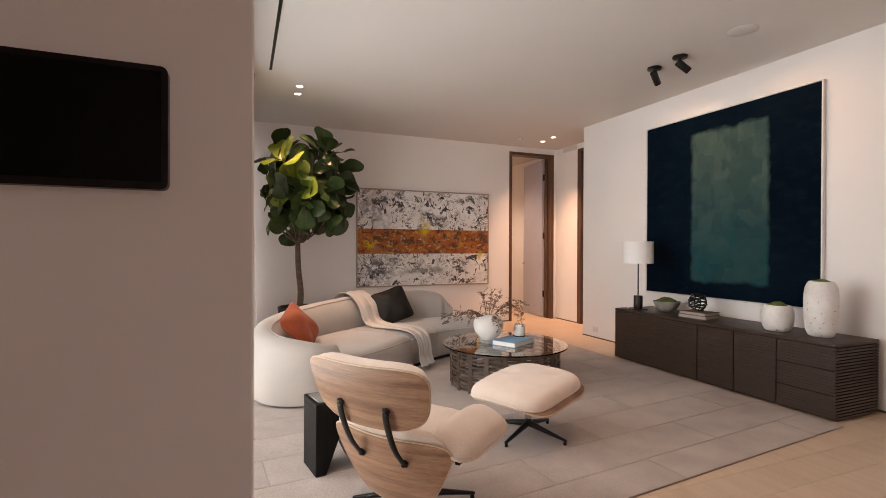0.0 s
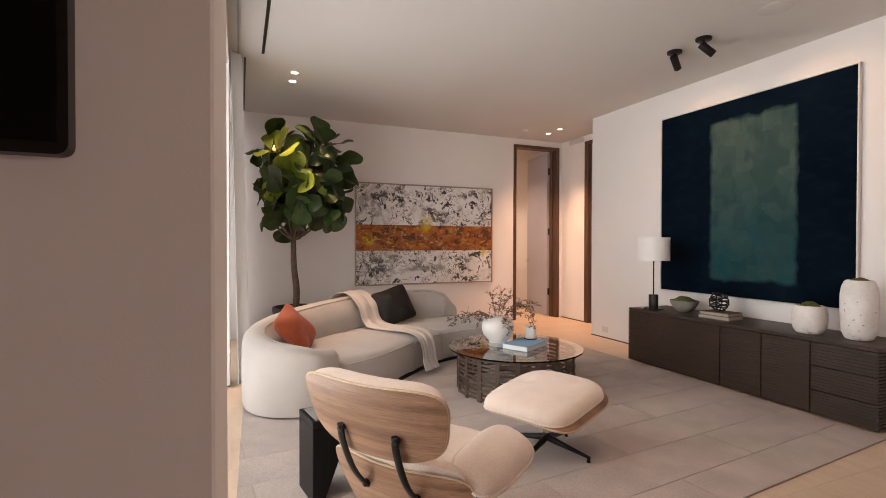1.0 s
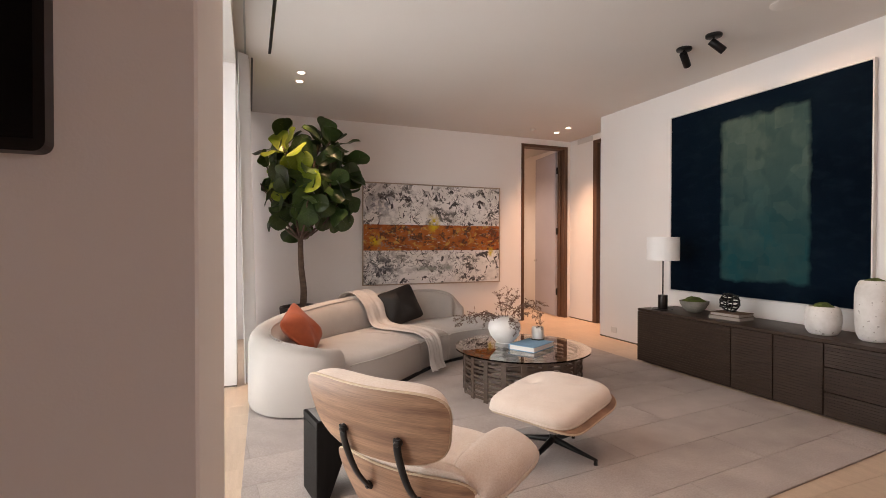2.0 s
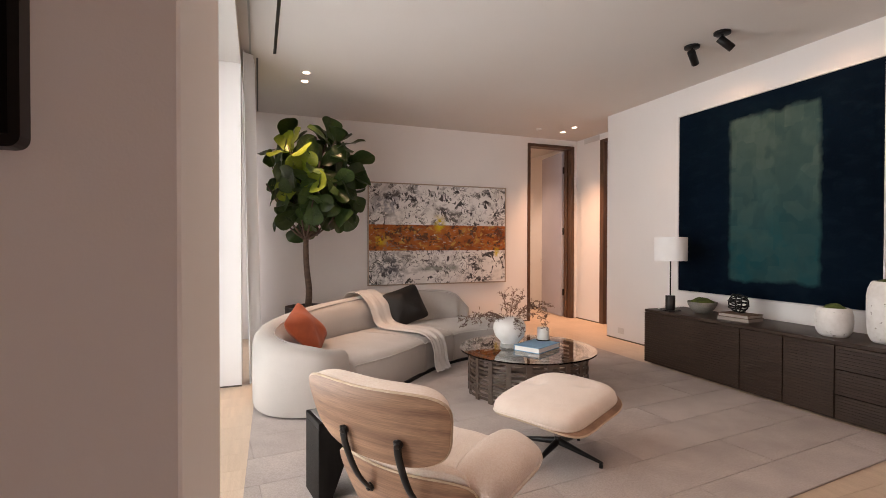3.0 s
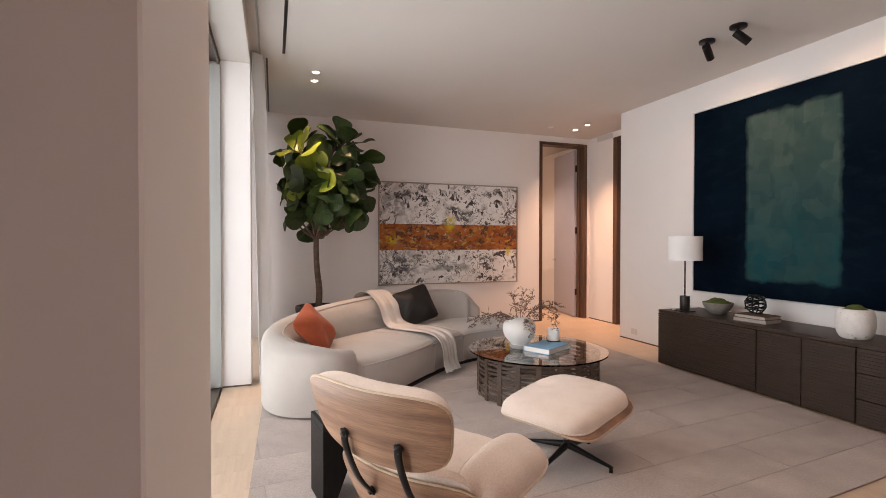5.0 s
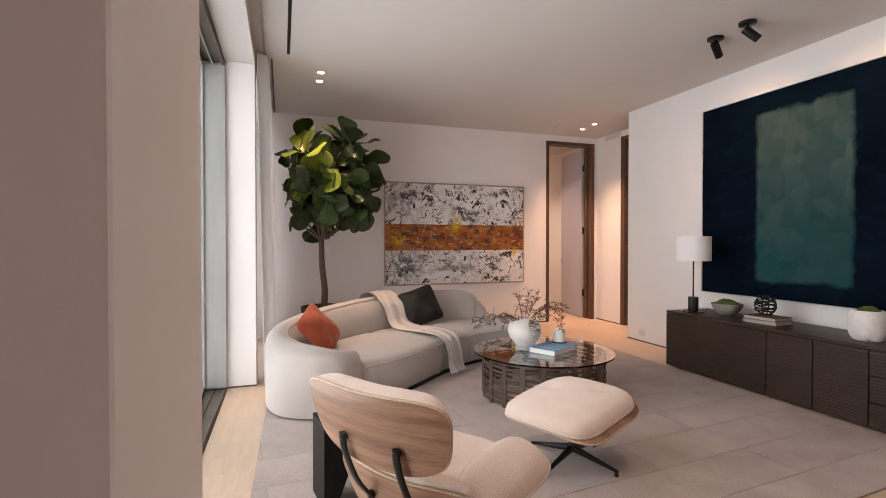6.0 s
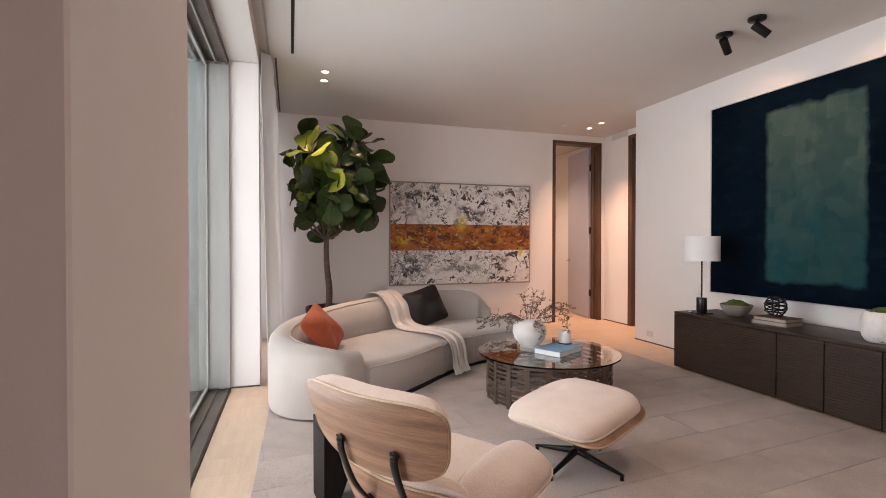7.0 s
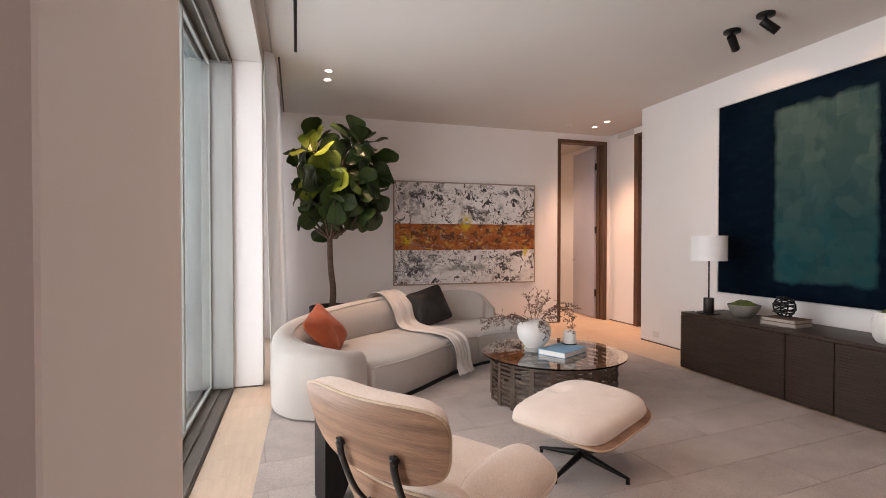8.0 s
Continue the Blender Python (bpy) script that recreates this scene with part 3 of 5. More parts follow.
GREYFAB = material("charcoal_leather", (0.011, 0.0088, 0.0075), 0.5, specular=0.3, colour2=(0.008, 0.0065, 0.0055), scale=7, fine=0.3, fine_scale=200, bump=0.3, bump_scale=60)


def pillow(name, label, mat, size, m):
    """A plump square cushion with drawn-out corners."""
    pl = thing(name, label, "pillow", m)

    def place(a, b, d):
        r = math.hypot(a, b) / (size / 2)
        k = 1 + 0.05 * max(0.0, r - 1.0)
        wob = 0.012 * math.sin(9 * a / size + 2) * math.sin(7 * b / size)
        return Vector((a * k, b * k, d + wob))

    def fat(sg):
        return lambda r, t: sg * (0.085 * (1 - r ** 2.4) ** 0.8 * (1 - 0.10 * r * abs(math.sin(2 * t))) + 0.004)

    smooth(part("cover", dome(place, size, size, fat(1), fat(-1), 11.0, 14, 96), mat, pl))
    return pl


pillow("orange_pillow", "burnt-orange velvet throw pillow leaning in the sofa corner", ORANGE, 0.41, look((0.59, 4.57, 0.565), (-0.03, 5.01, 0.05), 24))
pillow("charcoal_pillow", "dark charcoal square throw pillow on the sofa", GREYFAB, 0.43, look((1.79, 5.56, 0.60), (1.94, 6.41, 0.15), 20))

THROW = material("throw_knit", (0.66, 0.61, 0.57), 0.95, colour2=(0.60, 0.55, 0.51), scale=9, fine=0.35, fine_scale=120, bump=0.8, bump_scale=160, bump_distance=0.004)


def throw():
    t = thing("throw_blanket", "pale knitted throw draped over the sofa back and seat", "throw blanket")
    mid = [(1.20, 5.93, 0.60), (1.27, 5.84, 0.735), (1.37, 5.68, 0.750), (1.46, 5.50, 0.64), (1.51, 5.40, 0.46), (1.58, 5.28, 0.418), (1.70, 5.06, 0.422), (1.82, 4.86, 0.412), (1.885, 4.755, 0.36),
           (1.915, 4.72, 0.25), (1.92, 4.705, 0.13), (1.935, 4.68, 0.06)]
    path = spline(mid, 66)
    side = Vector((0.78, 0.62, 0)).normalized()
    rows = []
    for i, p in enumerate(path):
        u = i / 66
        w = 0.30 + 0.05 * math.sin(5 * u) + 0.06 * max(0, u - 0.75) * 2
        drop = max(0.0, (u - 0.68) / 0.32)
        out = Vector((0.62, -0.78, 0))
        top_, bot_ = [], []
        for k in range(25):
            v = k / 24 - 0.5
            fold = (0.003 + 0.020 * drop) * math.sin(v * 30 + 3 * u) + 0.008 * math.sin(v * 13 + 11 * u)
            up = Vector((0, 0, 1)) * (1 - drop) + out * drop
            q = p + side * v * w + up * (fold + 0.010)
            q.z = max(q.z, 0.016)
            top_.append(q)
            bot_.append(q - up * 0.006)
        rows.append([tuple(q) for q in top_] + [tuple(q) for q in reversed(bot_)])
    smooth(part("cloth", loft(rows), THROW, t), 60)
    return t


throw()

# ---------- lounge chair and ottoman ----------
WALNUT = material("walnut_veneer", (0.34, 0.188, 0.114), 0.36, colour2=(0.150, 0.072, 0.041), scale=2.2, stretch=(4, 0.45, 13), detail=10, fine=0.55, fine_scale=22, bump=0.06, bump_scale=40, bump_stretch=(6, 0.6, 10), coat=0.25)
PLYEDGE = material("plywood_edge", (0.56, 0.42, 0.30), 0.5, colour2=(0.40, 0.28, 0.19), scale=60, stretch=(0.5, 0.5, 6))
GUNMETAL = material("gunmetal", (0.05, 0.046, 0.044), 0.3, 0.85, colour2=(0.035, 0.033, 0.032), scale=20)
BOUCLE = material("cream_boucle", (0.73, 0.605, 0.52), 0.95, colour2=(0.67, 0.55, 0.468), scale=9, fine=0.3, fine_scale=160, bump=0.9, bump_scale=170, sheen=0.3, bump_distance=0.004)


def frame_of(origin, rot_y, bend_b, bend_a, cup=0.0, taper=(1.0, 0.0)):
    """A placing for panels: a across, b upwards, d forwards; bent round the sitter."""
    m = pose(*origin, 0, rot_y, 0)

    def place(a, b, d):
        a = a * (taper[0] + taper[1] * b)
        bx = (a * a) * bend_a + (b * b) * bend_b + cup * abs(a) ** 3
        n = Vector((1, -2 * bend_a * a - 3 * cup * a * abs(a), -2 * bend_b * b)).normalized()
        return m @ (Vector((bx, a, b)) + n * d)
    return place


def padded(name, parent, place, w, h, thick, pad, power, buttons=(), rise=0.0, short=0.985, wide=0.985, flat=5, shift=0.0):
    """A bent veneer shell with its upholstered pad and piping."""
    sh = part(name + "_shell", dome(place, w, h, lambda r, t: 0.004, lambda r, t: -0.010, power, 8, 64), WALNUT, parent, "bent walnut plywood shell")
    smooth(sh, 40)
    smooth(part("shell_edge", rim(place, w * 1.001, h * 1.001, -0.003, 0.0065, power, 80), PLYEDGE, sh))

    def top(r, t):
        return 0.006 + pad * (1 - r ** flat) ** 0.55

    cu = part(name + "_cushion", dome(lambda a, b, d: place(a, b + shift + rise * min(1.0, d / pad), d), w * wide, h * short, lambda r, t: top(r, t), lambda r, t: 0.005, power, 12, 64), BOUCLE, parent, "cream boucle cushion")
    smooth(cu, 70)
    smooth(part("piping", rim(lambda a, b, d: place(a, b + shift, d), w * wide, h * short, 0.008, 0.006, power, 80), BOUCLE, cu))
    for a, b in buttons:
        bt = part("button", lathe([(0, 0.006), (0.009, 0.004), (0.013, 0.0)], 16), BOUCLE, cu)
        p = place(a, b, pad - 0.004)
        q = place(a, b, pad + 0.01)
        bt.matrix_basis = Matrix.Translation(p) @ (q - p).to_track_quat("Z", "Y").to_matrix().to_4x4()
    return sh, cu


def tuft(ob, points, depth, radius):
    """Presses button hollows into a cushion."""
    for v in ob.data.vertices:
        for p in points:
            d = (v.co - p).length
            if d < radius:
                v.co += (ob["sink"] if "sink" in ob else Vector((0, 0, -1))) * depth * (1 - d / radius) ** 2
    return ob


def star_base(parent, n, radius, hub, spin, floor_z):
    for k in range(n):
        a = spin + 2 * math.pi * k / n
        c, s = math.cos(a), math.sin(a)
        rings = []
        for u, z, w, h in ((0.02, hub, 0.022, 0.024), (0.5, hub - 0.028, 0.017, 0.016), (0.96, floor_z + 0.030, 0.012, 0.009), (1.0, floor_z + 0.028, 0.010, 0.007)):
            x = u * radius
            sec = []
            for q in range(8):
                t = 2 * math.pi * q / 8 + math.pi / 8
                y, zz = w * math.cos(t), z + h * math.sin(t)
                sec.append((x * c - y * s, x * s + y * c, zz))
            rings.append(sec)
        lg = smooth(part("leg", loft(rings), BLACK, parent), 45)
        m = Matrix.Translation((0.965 * radius * c, 0.965 * radius * s, 0))
        part("glide", cyl(0.012, 0.010, floor_z, floor_z + 0.026, 12, m=m), BLACK, lg)


def lounge_chair(m):
    ch = thing("lounge_chair", "walnut plywood lounge chair with cream boucle cushions and black braces", "chair", m)
    head = frame_of((-0.400, 0, 0.690), -16, 0.18, 0.48, 0.0, (0.985, 0.55))
    padded("head", ch, head, 0.64, 0.29, 0.02, 0.098, (4.6, 3.2), (), 0.024)
    back_ = frame_of((-0.226, 0, 0.305), -19, 0.25, 0.60, 0.0, (0.80, 1.5))
    padded("back", ch, back_, 0.71, 0.36, 0.02, 0.06, 3.8, ((0, 0.05),), 0.03, 0.66, 0.84, 5, 0.092)
    sm_ = pose(0.085, 0, 0.338, 0, -7, 0)

    def seat(a, b, d):
        z = 0.42 * a * a + 0.30 * b * b
        nrm = Vector((-0.6 * b, -0.84 * a, 1)).normalized()
        return sm_ @ (Vector((b, a, z)) + nrm * d)
    sc = padded("seat", ch, seat, 0.58, 0.47, 0.02, 0.115, 3.8)[1]
    spots = [seat(a, 0.06, 0.121) for a in (-0.14, 0.14)]
    tuft(sc, spots + [seat(a, b, 0.121) for a in (-0.14, 0.14) for b in (-0.04, 0.0, 0.12, 0.18)], 0.022, 0.075)
    for p in spots:
        bt = part("button", lathe([(0, 0.006), (0.010, 0.004), (0.014, -0.002)], 16), BOUCLE, sc)
        bt.matrix_basis = Matrix.Translation(p + Vector((0, 0, -0.024)))
    for sy in (-1, 1):
        am = pose(0.0 if sy < 0 else 0.09, sy * (0.32 if sy < 0 else 0.27), 0.485, -sy * 20, -8, sy * 6)

        def arm(a, b, d, am=am):
            return am @ (Vector((b, a, 0.9 * -(b * b) * 0.35 - 0.8 * a * a)) + Vector((0, 0, d)))
        pad = part("armrest", dome(arm, 0.225, 0.41, lambda r, t: 0.055 * (1 - r ** 4) ** 0.55, lambda r, t: -0.028 * (1 - r ** 4) ** 0.55, 3.4, 10, 48), BOUCLE, ch, "padded cream boucle armrest")
        smooth(pad)
        smooth(part("piping", rim(arm, 0.228, 0.413, 0.0, 0.008, 3.4, 64), BOUCLE, pad))
        part("arm_bracket", box((-0.12, sy * 0.31 - 0.012, 0.36), (-0.05, sy * 0.31 + 0.012, 0.455), 0.004), BLACK, ch)
    for sy in (-0.133, 0.125):
        top_ = head(sy, -0.045, -0.018)
        low = back_(sy, 0.078, -0.020)
        pts = spline([top_ + Vector((-0.006, 0, 0.014)), top_ * 0.8 + low * 0.2 + Vector((-0.022, 0, 0.0)), top_ * 0.35 + low * 0.65 + Vector((-0.026, 0, -0.008)), low + Vector((0.004, 0, -0.012))], 14)
        rings = []
        for i, p in enumerate(pts):
            d = (pts[min(i + 1, 14)] - pts[max(i - 1, 0)]).normalized()
            o = d.cross(Vector((0, 1, 0))).normalized()
            rings.append([tuple(p + Vector((0, 1, 0)) * 0.014 * cx + o * 0.007 * cz) for cx, cz in ((-1, -0.6), (-0.6, -1), (0.6, -1), (1, -0.6), (1, 0.6), (0.6, 1), (-0.6, 1), (-1, 0.6))])
        br = smooth(part("back_brace", loft(rings), BLACK, ch, "black metal back brace"), 40)
        for p, qn in ((top_, head(sy, -0.045, -0.05)), (low, back_(sy, 0.078, -0.05))):
            b = part("bolt", lathe([(0, 0.022), (0.009, 0.021), (0.011, 0.018), (0.011, 0.010), (0.017, 0.008), (0.017, 0.0), (0, 0.0)], 20), GUNMETAL if p is top_ else BLACK, br)
            b.matrix_basis = Matrix.Translation(p + (p - qn).normalized() * 0.006) @ (qn - p).to_track_quat("Z", "Y").to_matrix().to_4x4()
            smooth(b, 40)
    smooth(part("column", lathe([(0.035, 0.10), (0.028, 0.13), (0.022, 0.16), (0.022, 0.27), (0.07, 0.295), (0.10, 0.315), (0, 0.315)], 24), BLACK, ch), 40)
    star_base(ch, 5, 0.33, 0.105, radians(36), 0.0125)
    return ch


CHAIR_TURN = 36
f_ = Vector((math.cos(radians(CHAIR_TURN)), math.sin(radians(CHAIR_TURN)), 0))
lounge_chair(pose(0.555 + 0.40 * f_.x, 1.835 + 0.40 * f_.y, 0, 0, 0, CHAIR_TURN))


def ottoman(m):
    o = thing("ottoman", "cream boucle ottoman on a walnut shell and black star base", "ottoman", m)
    sm_ = pose(0, 0, 0.332, 1, -6, 0)

    def place(a, b, d):
        z = -1.2 * b * b * abs(b) - 0.12 * a * a + 0.02 - 2.0 * max(0.0, -b - 0.22) ** 2
        nrm = Vector((0.24 * a, 3.6 * b * abs(b), 1)).normalized()
        return sm_ @ (Vector((a, b, z)) + nrm * d)
    padded("seat", o, place, 0.68, 0.62, 0.02, 0.066, 4.8, (), 0.0, 0.95, 1.0, 12, 0.020)
    cu = [c for c in o.children if c.name.startswith("seat_cushion")][0]
    spots = [place(0.042, 0.179, 0.072), place(0.183, -0.086, 0.072)]
    tuft(cu, spots, 0.035, 0.10)
    for p in spots:
        b = part("button", lathe([(0, 0.006), (0.010, 0.004), (0.014, -0.002)], 16), BOUCLE, cu)
        b.matrix_basis = Matrix.Translation(p + Vector((0, 0, -0.031)))
    smooth(part("column", lathe([(0.03, 0.085), (0.024, 0.11), (0.019, 0.13), (0.019, 0.19), (0.016, 0.20), (0.016, 0.30), (0.09, 0.335), (0, 0.335)], 24), BLACK, o), 40)
    smooth(part("collar", lathe([(0.0195, 0.125), (0.024, 0.13), (0.024, 0.165), (0.0195, 0.17)], 24), CHROME, o, "steel collar"), 40)
    star_base(o, 4, 0.29, 0.095, radians(3), 0.0125)
    return o


ottoman(pose(1.94, 2.70, 0, 0, 0, 24))

# ---------- black stool ----------
STONE = material("grey_stone_top", (0.30, 0.29, 0.28), 0.25, colour2=(0.20, 0.195, 0.19), scale=12, fine=0.3)
BLACKWOOD = material("black_stained_wood", (0.006, 0.005, 0.0045), 0.5, specular=0.12, colour2=(0.011, 0.0095, 0.009), scale=4, stretch=(8, 8, 1), bump=0.15, bump_stretch=(10, 10, 1))


def stool(m):
    s = thing("side_stool", "black wooden side stool with splayed plank legs", "stool", m)
    part("top", box((0, 0.0, 0.395), (0.42, 0.24, 0.43), 0.004), BLACKWOOD, s)
    part("inlay", box((0.018, 0.018, 0.4305), (0.402, 0.222, 0.434), 0.002, 1), STONE, s, "smooth grey inlaid top")
    for y0 in (0.002,):
        for pts in ([(0.0, 0.395), (0.0, 0.0125), (0.062, 0.0125), (0.150, 0.235), (0.150, 0.395)], [(0.152, 0.395), (0.152, 0.235), (0.26, 0.0125), (0.34, 0.0125), (0.36, 0.395)]):
            r = [[(x, y0 + d, z) for x, z in pts] for d in (0.0, 0.235)]
            bm = loft(r)
            bmesh.ops.bevel(bm, geom=bm.edges[:], offset=0.003, segments=1, affect="EDGES")
            part("leg", bm, BLACKWOOD, s)
    return s


stool(pose(0.47, 2.60, 0, 0, 0, 10))

# ---------- coffee table ----------
SLATWOOD = material("espresso_strip", (0.075, 0.048, 0.034), 0.5, colour2=(0.044, 0.027, 0.019), scale=6, stretch=(3, 3, 8), fine=0.3, fine_scale=80, bump=0.2, random_amount=0.12)


def coffee_table(m):
    t = thing("coffee_table", "round coffee table of woven dark wood strips with a glass top", "coffee table", m)
    z0, z1, R = 0.0125, 0.385, 0.525
    posts = 20
    for k in range(posts):
        a = 2 * math.pi * k / posts
        ob = part("post", box((R - 0.012, -0.022, z0), (R + 0.004, 0.022, z1), 0.002, 1), SLATWOOD, t)
        ob.matrix_basis = pose(0, 0, 0, 0, 0, math.degrees(a))
    rows = 10
    for i in range(rows):
        z = z0 + 0.012 + (z1 - z0 - 0.05) * i / (rows - 1) + 0.004
        for k in range(posts):
            a0, a1 = 2 * math.pi * k / posts, 2 * math.pi * (k + 1) / posts
            sg = 1 if (k + i) % 2 else -1
            rings = []
            for q in range(7):
                u = q / 6
                a = a0 + (a1 - a0) * u
                r = R - 0.004 + sg * 0.007 * math.cos(math.pi * (u - 0.5)) * 1.0
                sl = 0.004 * math.sin(k * 2.1 + i)
                rings.append([(rr * math.cos(a), rr * math.sin(a), z + zz + sl * (u - 0.5)) for rr, zz in ((r - 0.003, 0), (r + 0.003, 0), (r + 0.003, 0.0205), (r - 0.003, 0.0205))])
            part("strip", loft(rings), SLATWOOD, t)
    bm = lathe([(R - 0.03, z1 - 0.006), (R + 0.006, z1 - 0.006), (R + 0.006, z1 + 0.004), (R - 0.03, z1 + 0.004), (R - 0.03, z1 - 0.006)], 64)
    smooth(part("ring", bm, SLATWOOD, t, "dark wood top ring"), 40)
    bm = lathe([(0, z1 + 0.0045), (0.600, z1 + 0.0045), (0.600, z1 + 0.0165), (0, z1 + 0.0165)], 96)
    g = smooth(part("glass_top", bm, TABLEGLASS, t, "round clear glass top"), 30)
    g.visible_shadow = False
    return t


coffee_table(pose(2.435, 3.90, 0, 0, 0, 7))
TOP = 0.4015
CERAMIC = material("white_ceramic", (0.78, 0.755, 0.72), 0.45, colour2=(0.72, 0.69, 0.65), scale=6, fine=0.2, fine_scale=70, bump=0.15, bump_scale=40)
vs = thing("vase", "round white ceramic vase with a small foot on the glass table", "vase", pose(2.30, 3.98, TOP))
smooth(part("body", lathe([(0, 0.002), (0.075, 0.0), (0.08, 0.012), (0.078, 0.03), (0.068, 0.036), (0.085, 0.05), (0.128, 0.10), (0.146, 0.155), (0.143, 0.20), (0.115, 0.245), (0.075, 0.262), (0.058, 0.266), (0.056, 0.272),
                          (0.05, 0.272), (0.052, 0.255), (0.10, 0.235), (0.13, 0.19), (0.12, 0.10), (0.0, 0.06)], 48), CERAMIC, vs), 60)
FOOTRING = material("grey_glaze", (0.34, 0.33, 0.31), 0.4)
smooth(part("foot", lathe([(0.0785, 0.001), (0.0825, 0.001), (0.0825, 0.030), (0.0765, 0.033)], 48), FOOTRING, vs, "grey unglazed foot"), 60)

TWIG = material("dried_twig", (0.225, 0.148, 0.115), 0.8, colour2=(0.145, 0.092, 0.07), scale=30, random_amount=0.1)
rnd = random.Random(7)


def sprig(parent, start, aim, length, droop, mat):
    """A dried branch with side twigs and small clustered leaves."""
    bm = bmesh.new()
    d = Vector(aim).normalized()
    pts = [Vector(start)]
    n = 12
    for k in range(n):
        d = (d + Vector((rnd.uniform(-0.10, 0.10), rnd.uniform(-0.10, 0.10), -droop * (k / n) + rnd.uniform(-0.05, 0.05)))).normalized()
        pts.append(pts[-1] + d * length / n)
    tube(pts, [0.0028 - 0.0018 * k / n for k in range(n + 1)], 5, bm)
    for k in range(3, n + 1):
        for _ in range(2):
            side = Vector((rnd.uniform(-1, 1), rnd.uniform(-1, 1), rnd.uniform(-0.5, 0.8))).normalized()
            base = pts[k]
            tl = rnd.uniform(0.03, 0.075)
            tp_ = base + (side + d * 0.7).normalized() * tl
            tube([base, (base + tp_) / 2 + Vector((0, 0, 0.004)), tp_], 0.0011, 4, bm)
            for q in range(6):
                c = base.lerp(tp_, 0.25 + 0.75 * q / 5)
                o = Vector((rnd.uniform(-1, 1), rnd.uniform(-1, 1), rnd.uniform(-0.6, 1))).normalized()
                w = o.cross(Vector((0.3, 0.5, 0.8))).normalized() * rnd.uniform(0.003, 0.0055)
                e = c + o * rnd.uniform(0.014, 0.024)
                m1 = (c + e) / 2
                v = [bm.verts.new(x) for x in (c, m1 + w, e, m1 - w)]
                bm.faces.new(v)
                up = w.cross(o).normalized() * 0.0012
                v2 = [bm.verts.new(x + up) for x in (c, m1 - w, e, m1 + w)]
                bm.faces.new(v2)
    return part("branch", bm, mat, parent)


br_ = thing("dried_branches", "dry brown leafy branches arching out of the white vase", "branches", pose(2.30, 3.98, TOP))
for aim, ln, dr in (((-1, 0.25, 0.55), 0.46, 0.26), ((-1, -0.15, 0.75), 0.40, 0.30), ((-0.95, 0.4, 0.45), 0.44, 0.20), ((-0.3, 0.1, 1.4), 0.24, 0.04), ((0.12, -0.05, 1.5), 0.25, 0.05), ((0.3, -0.3, 1.2), 0.25, 0.1),
                    ((0.9, -0.2, 0.95), 0.42, 0.26), ((1.0, 0.05, 0.8), 0.46, 0.32), ((0.95, -0.4, 0.7), 0.38, 0.42), ((0.95, 0.2, 0.6), 0.48, 0.3), ((0.05, -0.9, 0.6), 0.22, 0.85), ((-0.8, -0.4, 0.6), 0.36, 0.22)):
    sprig(br_, (aim[0] * 0.03, aim[1] * 0.03, 0.235), aim, ln, dr, TWIG)

BLUECLOTH = material("blue_cloth", (0.21, 0.41, 0.58), 0.7, colour2=(0.17, 0.35, 0.51), scale=8, fine=0.25, fine_scale=300, bump=0.2, bump_scale=300)
PAPER = material("paper_edge", (0.78, 0.75, 0.70), 0.85, colour2=(0.66, 0.63, 0.59), scale=5, stretch=(0.5, 0.5, 260))


TANPAPER = material("aged_paper_edge", (0.44, 0.38, 0.33), 0.85, colour2=(0.34, 0.29, 0.25), scale=5, stretch=(0.5, 0.5, 260))


def book(name, label, w, d, h, cover, spine, m, paper=PAPER):
    b = thing(name, label, "book", m)
    part("pages", box((0.004, 0.006, 0.004), (w - 0.006, d - 0.006, h - 0.004)), paper, b)
    part("front_cover", box((0, 0, h - 0.004), (w, d, h), 0.0012, 1), cover, b)
    part("back_cover", box((0, 0, 0), (w, d, 0.004), 0.0012, 1), cover, b)
    part("spine", box((-0.004, 0, 0), (0.003, d, h), 0.0015, 1), spine, b)
    return b


book("coffee_table_book", "large blue cloth-bound book lying on the glass table", 0.25, 0.36, 0.045, BLUECLOTH, BLUECLOTH, pose(2.27, 3.845, TOP, 0, 0, -62))
cn = thing("candle", "white pillar candle on a dark coaster on the blue book", "candle", pose(2.62, 3.93, TOP + 0.0455))
smooth(part("coaster", cyl(0.062, 0.062, 0.0, 0.008, 36, bevel=0.002), BLACK, cn), 40)
WAX = material("candle_wax", (0.84, 0.80, 0.74), 0.45, colour2=(0.80, 0.76, 0.70), scale=5)
smooth(part("wax", lathe([(0, 0.0085), (0.052, 0.0085), (0.054, 0.012), (0.054, 0.112), (0.050, 0.117), (0.02, 0.113), (0, 0.112)], 40), WAX, cn), 50)
part("wick", tube([(0, 0, 0.112), (0.001, 0, 0.122), (0.003, 0.001, 0.130)], 0.0012, 5), BLACK, cn)

# ---------- console ----------
ESPRESSO = material("espresso_oak", (0.053, 0.0325, 0.0225), 0.40, colour2=(0.031, 0.019, 0.013), scale=3, stretch=(3, 1, 14), specular=0.25, fine=0.3, fine_scale=40, bump=0.15, bump_scale=60, bump_stretch=(3, 0.8, 14))
CX0, CX1, CY0, CY1, CZ = 4.236, 4.80, 2.03, 4.385, 0.60


